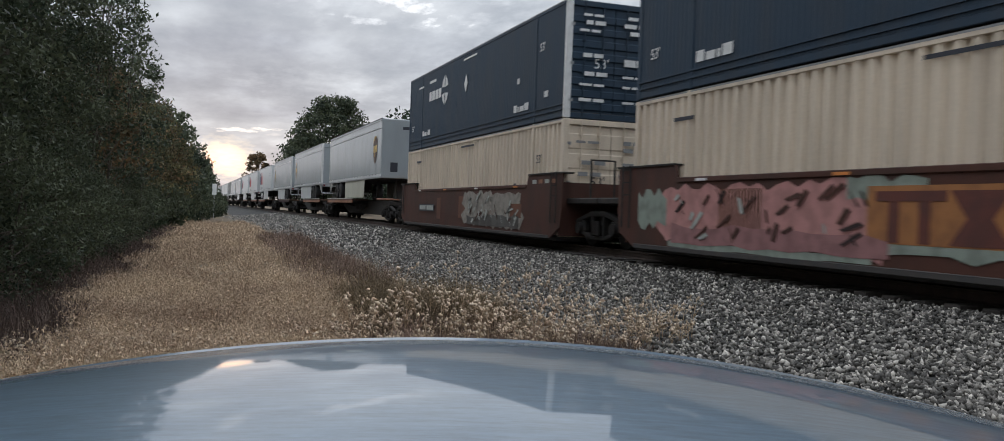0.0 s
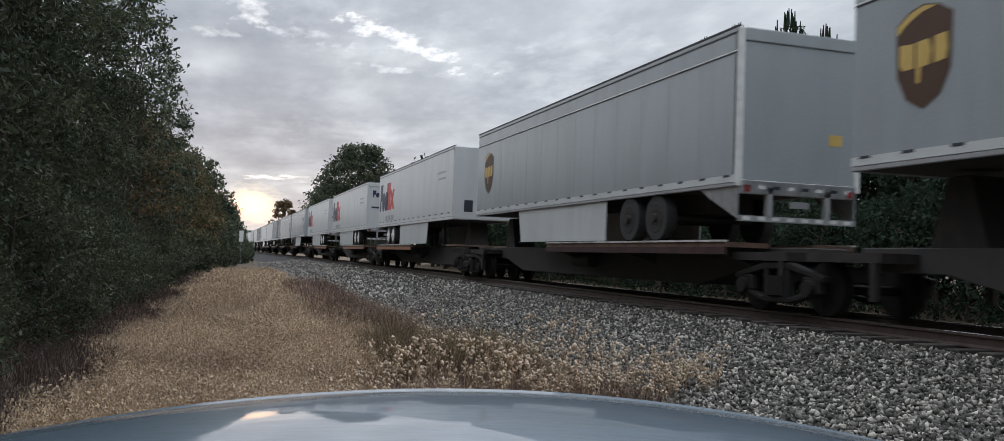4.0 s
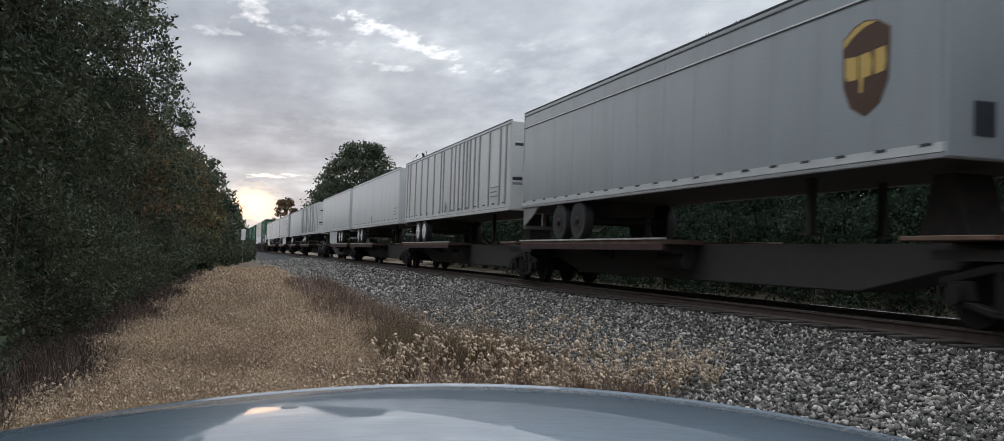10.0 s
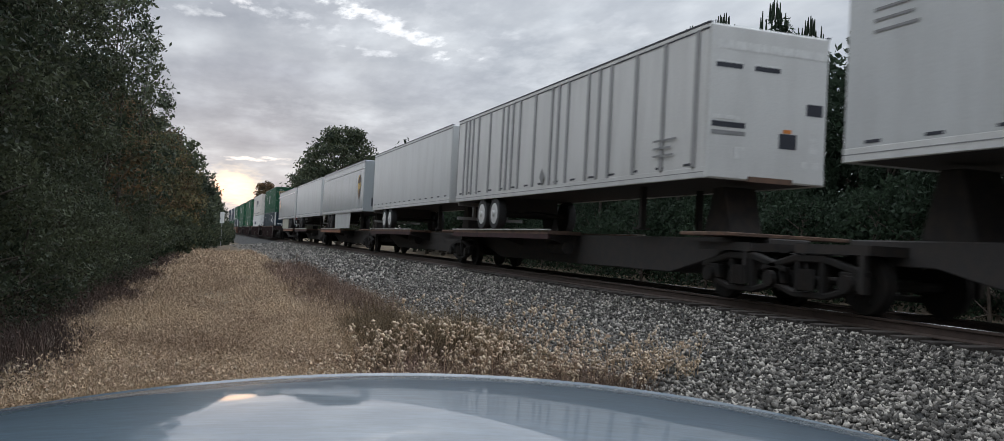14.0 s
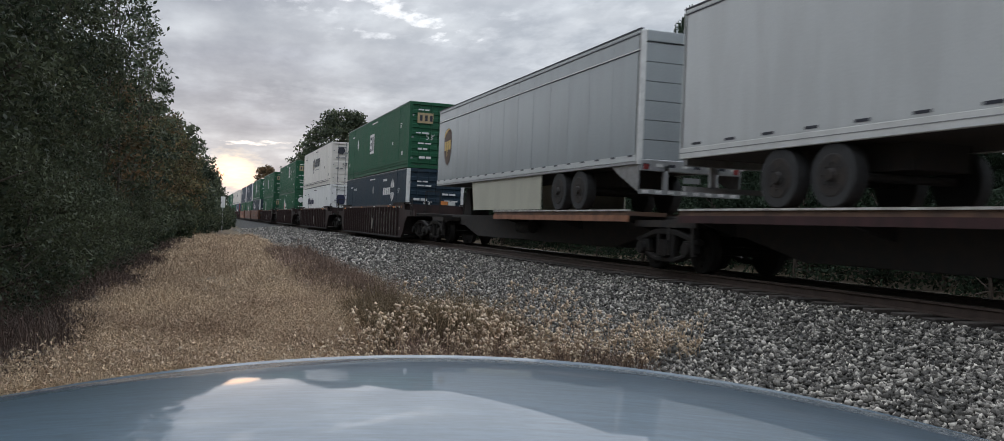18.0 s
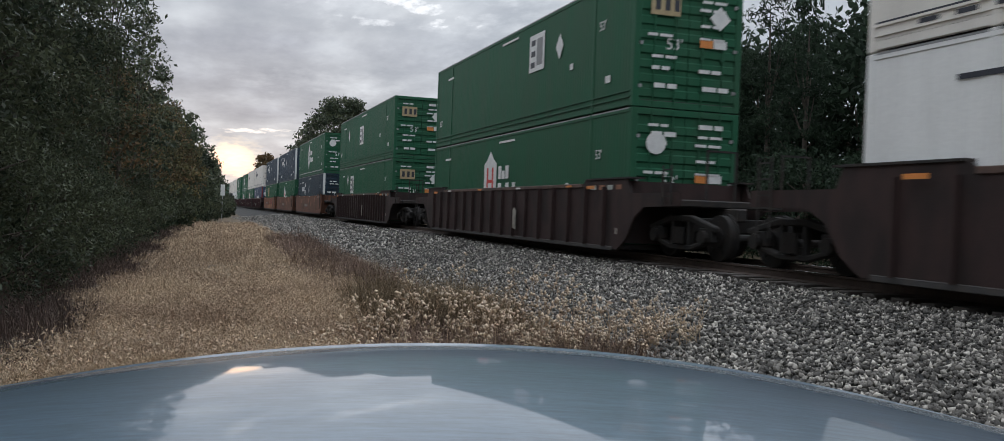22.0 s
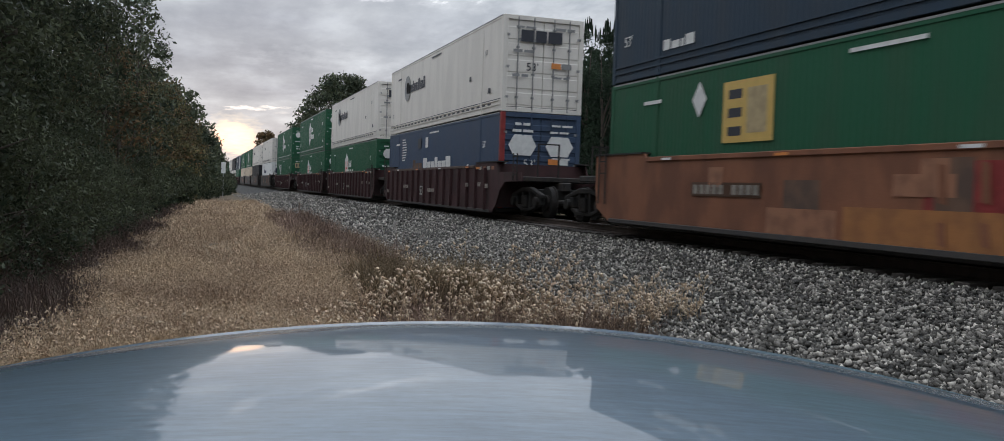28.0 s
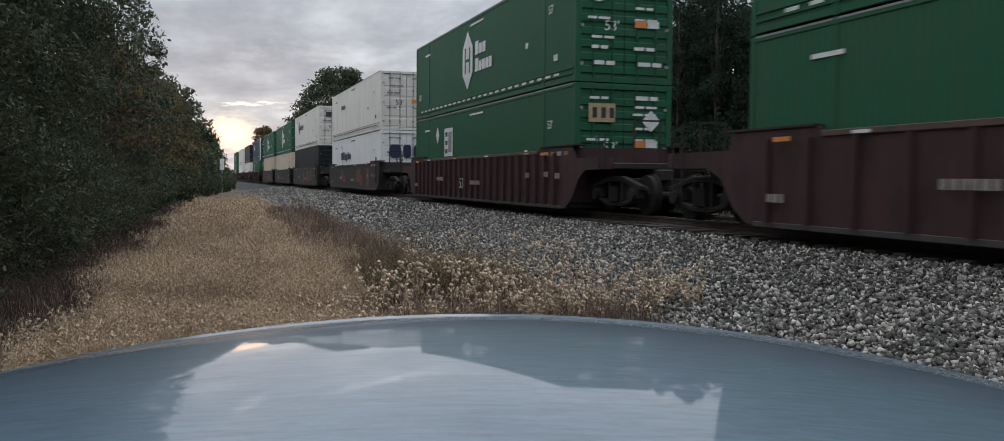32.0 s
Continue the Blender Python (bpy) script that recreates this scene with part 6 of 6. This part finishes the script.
            place(dark_shrub, 18.6 + rng.uniform(-0.8, 0.8), y + 1.2, rng.uniform(1.1, 1.6), rng.uniform(0, 360))
        y += 2.4
    for x, y, k in ((19.4, 30.6, 0.95), (19.9, 31.8, 0.97), (19.3, 33.0, 0.95)):
        place(pine, x, y, k, rng.uniform(0, 360))
    place(thicket, 19.6, 88, 1.33, 40)
    for n, o in enumerate((*tall, *mid, far_mid, back, young, shrub, far_shrub)):
        o.matrix_basis = pose(-8.0, -6 - 3 * n, 0.3)
    pine.matrix_basis = pose(21, -10, 0.3)
    dark_shrub.matrix_basis = pose(18, -9, 0.2)
    thicket.matrix_basis = pose(23, -14, 0.3)


build_woods()


def trackside_marker():
    """A white plate on a thin post far along the line, at the foot of the wood."""
    m = root("trackside_sign", "white upright plate on a thin grey post beside the railway", "sign", "trackside signs")
    m.location = (2.2, 81, ground_z(2.2, 81) - 0.02)
    bm = bmesh.new()
    tube(bm, "z", (0, 0.05), 0.035, 0.0, 2.9, 8)
    part("post", bm, M["rib"], m)
    block("panel", M["snow"], m, -0.18, 0.18, -0.02, 0.01, 2.0, 2.95, "plain white panel", bevel=0.005)


trackside_marker()


def weeds(name, count, area, height, mat, seed, heads=0, head_size=0.015, blades=3, width=0.006, label="", lean=0.35, spread=0.045, head_mat="seed"):
    """Dry stalks, each a few thin bent blades, with small seed heads, in one mesh for stalks and one for heads."""
    rng = np.random.default_rng(seed)
    x, y = area(rng, count)
    # thin patches where the soil shows between the tufts
    full = np.array([noise.noise(Vector((a * 2.6, b * 1.9, 9.0))) + 0.7 * noise.noise(Vector((a * 6.5, b * 5.0, 4.0))) for a, b in zip(x, y)]) > rng.uniform(-0.75, 0.0, count)
    x, y = x[full], y[full]
    count = len(x)
    z = np.array([max(ground_z(a, b), bed_z(a) if a > 4.2 else -9) for a, b in zip(x, y)]) - 0.02
    n = count * blades
    base = np.repeat(np.stack([x, y, z], 1), blades, 0) + rng.normal(0, 0.03, (n, 3)) * (1, 1, 0)
    h = np.repeat(rng.uniform(*height, count), blades) * rng.uniform(0.6, 1.1, n)
    lump = np.array([noise.noise(Vector((p * 1.1, q * 0.7, 5.0))) + 0.6 * noise.noise(Vector((p * 2.9, q * 2.1, 2.0))) for p, q in zip(x, y)])
    h = h * np.repeat(np.clip(0.95 + 1.1 * lump, 0.35, 1.8), blades)
    a = rng.uniform(0, 2 * math.pi, n)
    d = np.stack([np.cos(a), np.sin(a), 0 * a], 1) * (h * rng.uniform(0.05, lean, n))[:, None]
    up = np.array([0, 0, 1.0])
    mid, top = base + d * 0.35 + up * (h * 0.55)[:, None], base + d + up * h[:, None]
    w = rng.uniform(0, math.pi, n)
    s = np.stack([np.cos(w), np.sin(w), 0 * w], 1) * width * np.clip(y.repeat(blades) / 12, 1, 4)[:, None]
    v = np.stack([base - s, base + s, mid - s * 0.8, mid + s * 0.8, top - s * 0.3, top + s * 0.3], 1).reshape(-1, 3)
    i = 6 * np.arange(n)[:, None]
    f = np.concatenate([i + (0, 1, 3, 2), i + (2, 3, 5, 4)])
    g = tagged(mesh_of(name, v, f, M[mat]), label, "dry grass", kind="stuff")
    if heads:
        k = n * heads
        t = rng.uniform(0.35, 1.05, k)[:, None]
        p = np.repeat(base, heads, 0) * (1 - t) + np.repeat(top, heads, 0) * t + rng.normal(0, spread, (k, 3))
        r = head_size * rng.uniform(0.5, 1.3, k) * np.clip(np.repeat(y, blades * heads) / 14, 1, 3)
        if head_size < 0.012:
            v = (p[:, None] + rng.normal(0, 0.8, (k, 3, 3)) * r[:, None, None]).reshape(-1, 3)
            f = np.arange(3 * k).reshape(-1, 3)
        else:
            tet = np.array([(1, 1, 1), (1, -1, -1), (-1, 1, -1), (-1, -1, 1)], float) * 0.75
            v = (p[:, None] + tet[None] * r[:, None, None] * rng.uniform(0.55, 1.3, (k, 4, 3)) * (1, 1, 1.5) * rng.choice((-1, 1), (k, 1, 3))).reshape(-1, 3)
            j = 4 * np.arange(k)[:, None]
            f = np.concatenate([j + q for q in ((0, 1, 2), (0, 3, 1), (0, 2, 3), (1, 3, 2))])
        tagged(mesh_of("seed_heads", v, f, M[head_mat]), "pale dry seed heads on the grass", "dry grass", kind="stuff")
    return g


def meadow(y0, y1, x0, x1, power=1.0):
    def area(rng, n):
        y = y0 + (y1 - y0) * rng.uniform(0, 1, n) ** power
        k = rng.uniform(0, 1, n)
        lo, hi = x0(y), x1(y)
        return lo + (hi - lo) * k, y
    return area


left = lambda y: -1.25 + 0.014 * np.maximum(0, y - 8) + 0.02 * np.maximum(0, y - 40) + 0.22 * np.sin(y * 0.8) + 0.12 * np.sin(y * 2.3)
right = lambda y: 1.7 + 0.12 * np.clip(y - 9, 0, 9) + 0.25 * np.sin(y * 1.3) + 0.022 * np.maximum(0, y - 18)
weeds("dry_grass", 15000, meadow(6, 16, left, right), (0.10, 0.30), "straw", 21, 8, 0.0102, 3, 0.0022, "golden dry grass with fine seed heads", 1.1, 0.05)
weeds("dry_grass", 9500, meadow(15, 58, left, right, 1.5), (0.10, 0.24), "straw", 22, 6, 0.0105, 3, 0.0034, "golden dry grass with fine seed heads", 1.1, 0.06)
weeds("tall_weeds", 420, meadow(6.6, 8.6, lambda y: -1.6 + 0 * y, lambda y: 2.6 + 0 * y), (0.12, 0.30), "straw", 29, 4, 0.011, 3, 0.003, "short pale weeds with fine seed heads", 0.8, 0.03, "pale_seed")
weeds("brown_weeds", 5200, meadow(7, 45, lambda y: left(y) - 1.5, lambda y: left(y) + 0.1, 1.3), (0.14, 0.34), "dark_weed", 23, 3, 0.010, 4, 0.004, "dark brown dead weeds at the foot of the trees", 0.8, 0.05, "dark_weed")
weeds("brown_weeds", 1900, meadow(14, 36, lambda y: 1.9 + 0.03 * (y - 14), lambda y: 3.5 + 0.02 * y), (0.14, 0.44), "brown_weed", 24, 4, 0.010, 4, 0.003, "reddish brown dead weeds beside the stone bed", 0.8, 0.06, "brown_weed")
weeds("brown_weeds", 1500, meadow(9.6, 12.2, lambda y: 1.9 + 0 * y, lambda y: 3.8 + 0 * y), (0.28, 0.50), "olive_weed", 27, 9, 0.009, 5, 0.003, "olive brown dead weeds behind the tall stalks", 0.7, 0.06, "olive_weed")
weeds("brown_weeds", 900, meadow(8.0, 9.8, lambda y: 1.5 + 0 * y, lambda y: 4.5 + 0 * y), (0.08, 0.24), "brown_weed", 30, 4, 0.010, 4, 0.003, "low brown litter under the tall stalks", 0.9, 0.05, "brown_weed")


def ribbons(p, q, w, rng):
    """Thin crossed blades from each p to each q."""
    n = len(p)
    d = q - p
    a = np.cross(d, rng.normal(size=(n, 3)))
    a /= np.linalg.norm(a, axis=1)[:, None] + 1e-9
    b = np.cross(d, a)
    b /= np.linalg.norm(b, axis=1)[:, None] + 1e-9
    return np.concatenate([np.stack([p - k * w, p + k * w, q + k * w * 0.6, q - k * w * 0.6], 1) for k in (a, b)])


def stalks(count, area, height, seed, lumps=3, size=0.014, label=""):
    """Dead branching weeds: a bent stem, side shoots with a ragged pale tuft at each tip, and curled leaves along them."""
    rng = np.random.default_rng(seed)
    x, y = area(rng, count)
    z = np.array([max(ground_z(a, b), bed_z(a) if a > 4.2 else -9) for a, b in zip(x, y)]) - 0.02
    base = np.stack([x, y, z], 1)
    h = rng.uniform(0, 1, count) ** 1.6 * (height[1] - height[0]) + height[0]
    bend = rng.normal(0, 0.20, (count, 3)) * (1, 1, 0) * h[:, None]
    up = np.array([0, 0, 1.0])
    mid, top = base + bend * 0.3 + up * (h * 0.5)[:, None], base + bend + up * h[:, None]
    shoots = 5
    t = rng.uniform(0.25, 1.0, (count, shoots))[:, :, None]
    root_at = np.where(t < 0.5, base[:, None] + (mid - base)[:, None] * t * 2, mid[:, None] + (top - mid)[:, None] * (t - 0.5) * 2)
    a = rng.uniform(0, 2 * math.pi, (count, shoots))
    reach = rng.uniform(0.06, 0.22, (count, shoots)) * np.clip(h[:, None] * 2, 0.4, 1.1)
    tip = root_at + np.stack([np.cos(a), np.sin(a), rng.uniform(0.2, 1.5, a.shape)], 2) * reach[:, :, None] * 0.75
    root_at, tip = root_at.reshape(-1, 3), tip.reshape(-1, 3)
    v = np.concatenate([ribbons(base, mid, 0.0042, rng), ribbons(mid, top, 0.0032, rng), ribbons(root_at, tip, 0.0022, rng)])
    # curled leaves
    k = len(tip)
    m = rng.uniform(0.1, 0.9, (k, 1))
    p = root_at * (1 - m) + tip * m
    d = rng.normal(0, 0.028, (k, 3))
    e = rng.normal(0, 0.010, (k, 3))
    v = np.concatenate([v, np.stack([p, p + d * 0.5 + e, p + d, p + d * 0.5 - e], 1)]).reshape(-1, 3)
    tagged(mesh_of("tall_weeds", v, np.arange(len(v)).reshape(-1, 4), M["straw"]), label, "dead weeds", kind="stuff")
    # tufts
    c = np.repeat(np.concatenate([tip, top]), lumps, 0)
    n = len(c)
    c = c + rng.normal(0, size * 0.8, (n, 3))
    octa = np.array([(1, 0, 0), (0, 1, 0), (-1, 0, 0), (0, -1, 0), (0, 0, 1), (0, 0, -1)], float)
    v = c[:, None] + octa[None] * rng.uniform(0.35, 1.4, (n, 6, 1)) * (size * rng.uniform(0.5, 1.2, n))[:, None, None] + rng.normal(0, size * 0.25, (n, 6, 3))
    tri = np.array([(0, 1, 4), (1, 2, 4), (2, 3, 4), (3, 0, 4), (1, 0, 5), (2, 1, 5), (3, 2, 5), (0, 3, 5)])
    f = (tri[None] + 6 * np.arange(n)[:, None, None]).reshape(-1, 3)
    tagged(mesh_of("seed_heads", v.reshape(-1, 3), f, M["pale_seed"]), "pale ragged seed tufts on dead weeds", "dead weeds", kind="stuff")


stalks(150, meadow(8.2, 9.6, lambda y: 1.5 + 0 * y, lambda y: 4.5 + 0 * y), (0.16, 0.58), 25, 2, 0.021, "pale dead branching weeds with ragged tufts")
stalks(24, meadow(8.8, 9.8, lambda y: 1.9 + 0 * y, lambda y: 3.9 + 0 * y), (0.5, 0.82), 28, 2, 0.022, "tall pale dead stalks with ragged tufts")
stalks(40, meadow(8.5, 9.5, lambda y: 4.7 + 0 * y, lambda y: 5.4 + 0 * y), (0.16, 0.5), 26, 2, 0.020, "pale dead branching weeds growing in the stones")
stalks(110, meadow(7.2, 8.8, lambda y: -1.5 + 0 * y, lambda y: 1.6 + 0 * y), (0.12, 0.30), 31, 2, 0.018, "short pale dead weeds with ragged tufts")


def dock_stalk():
    """One tall dead dock with a dark, crusted seed spike."""
    d = root("dead_dock_stalk", "dark reddish brown dead dock stalk beside the stones", "weed", "dead weeds by the track")
    d.location = (2.8, 26.0, ground_z(2.8, 26.0) - 0.02)
    rng = random.Random(4)
    bm = bmesh.new()
    tube(bm, "z", (0, 0), 0.012, 0.0, 0.9, 6, 0.006)
    for i in range(4):
        a, z = rng.uniform(0, 6.28), rng.uniform(0.25, 0.6)
        p = Vector((0.1 * math.cos(a), 0.1 * math.sin(a), z + 0.16))
        v = [bm.verts.new(q) for q in (Vector((0, 0, z)), p + Vector((0.006, 0, 0)), p - Vector((0.006, 0, 0)))]
        bm.faces.new(v)
    part("stem", bm, M["brown_weed"], d)
    bm = bmesh.new()
    for i in range(90):
        a, k = rng.uniform(0, 6.28), rng.random()
        q = 0.05 * (1 - 0.7 * k) * rng.uniform(0.2, 1)
        c, e = Vector((q * math.cos(a), q * math.sin(a), 0.5 + 0.42 * k)), rng.uniform(0.012, 0.022)
        bm.faces.new([bm.verts.new(c + Vector((rng.uniform(-e, e), rng.uniform(-e, e), rng.uniform(-e, e)))) for _ in range(3)])
    part("seed_spike", bm, M["dark_weed"], d, "dark crusted seed spike")


dock_stalk()


# ---- movement ----
def motions():
    far = lambda t: float(np.interp(t, [a for a, b in TRAVEL], [b for a, b in TRAVEL]))
    turns = [(k / FPS, math.degrees(far(k / FPS) / 0.42) % 360) for k in range(0, 32 * FPS + 1)]
    for ob, y in SPINNERS[:2]:
        walk(ob, [(t, pose(0, y, 0.42, a)) for t, a in turns])
    for n, (ob, y) in enumerate(SPINNERS[2:]):
        # the other wheelsets turn alike and share the two sets of keys
        first = SPINNERS[n % 2][0]
        ob.rotation_mode = "QUATERNION"
        keys = ob.animation_data_create()
        keys.action = first.animation_data.action
        keys.action_slot = first.animation_data.action_slot
    for ob, start, z, turn in MOVERS:
        walk(ob, [(t, pose(TRACK_X, start - gone, RAIL_TOP + z)) for t, gone in TRAVEL])


motions()
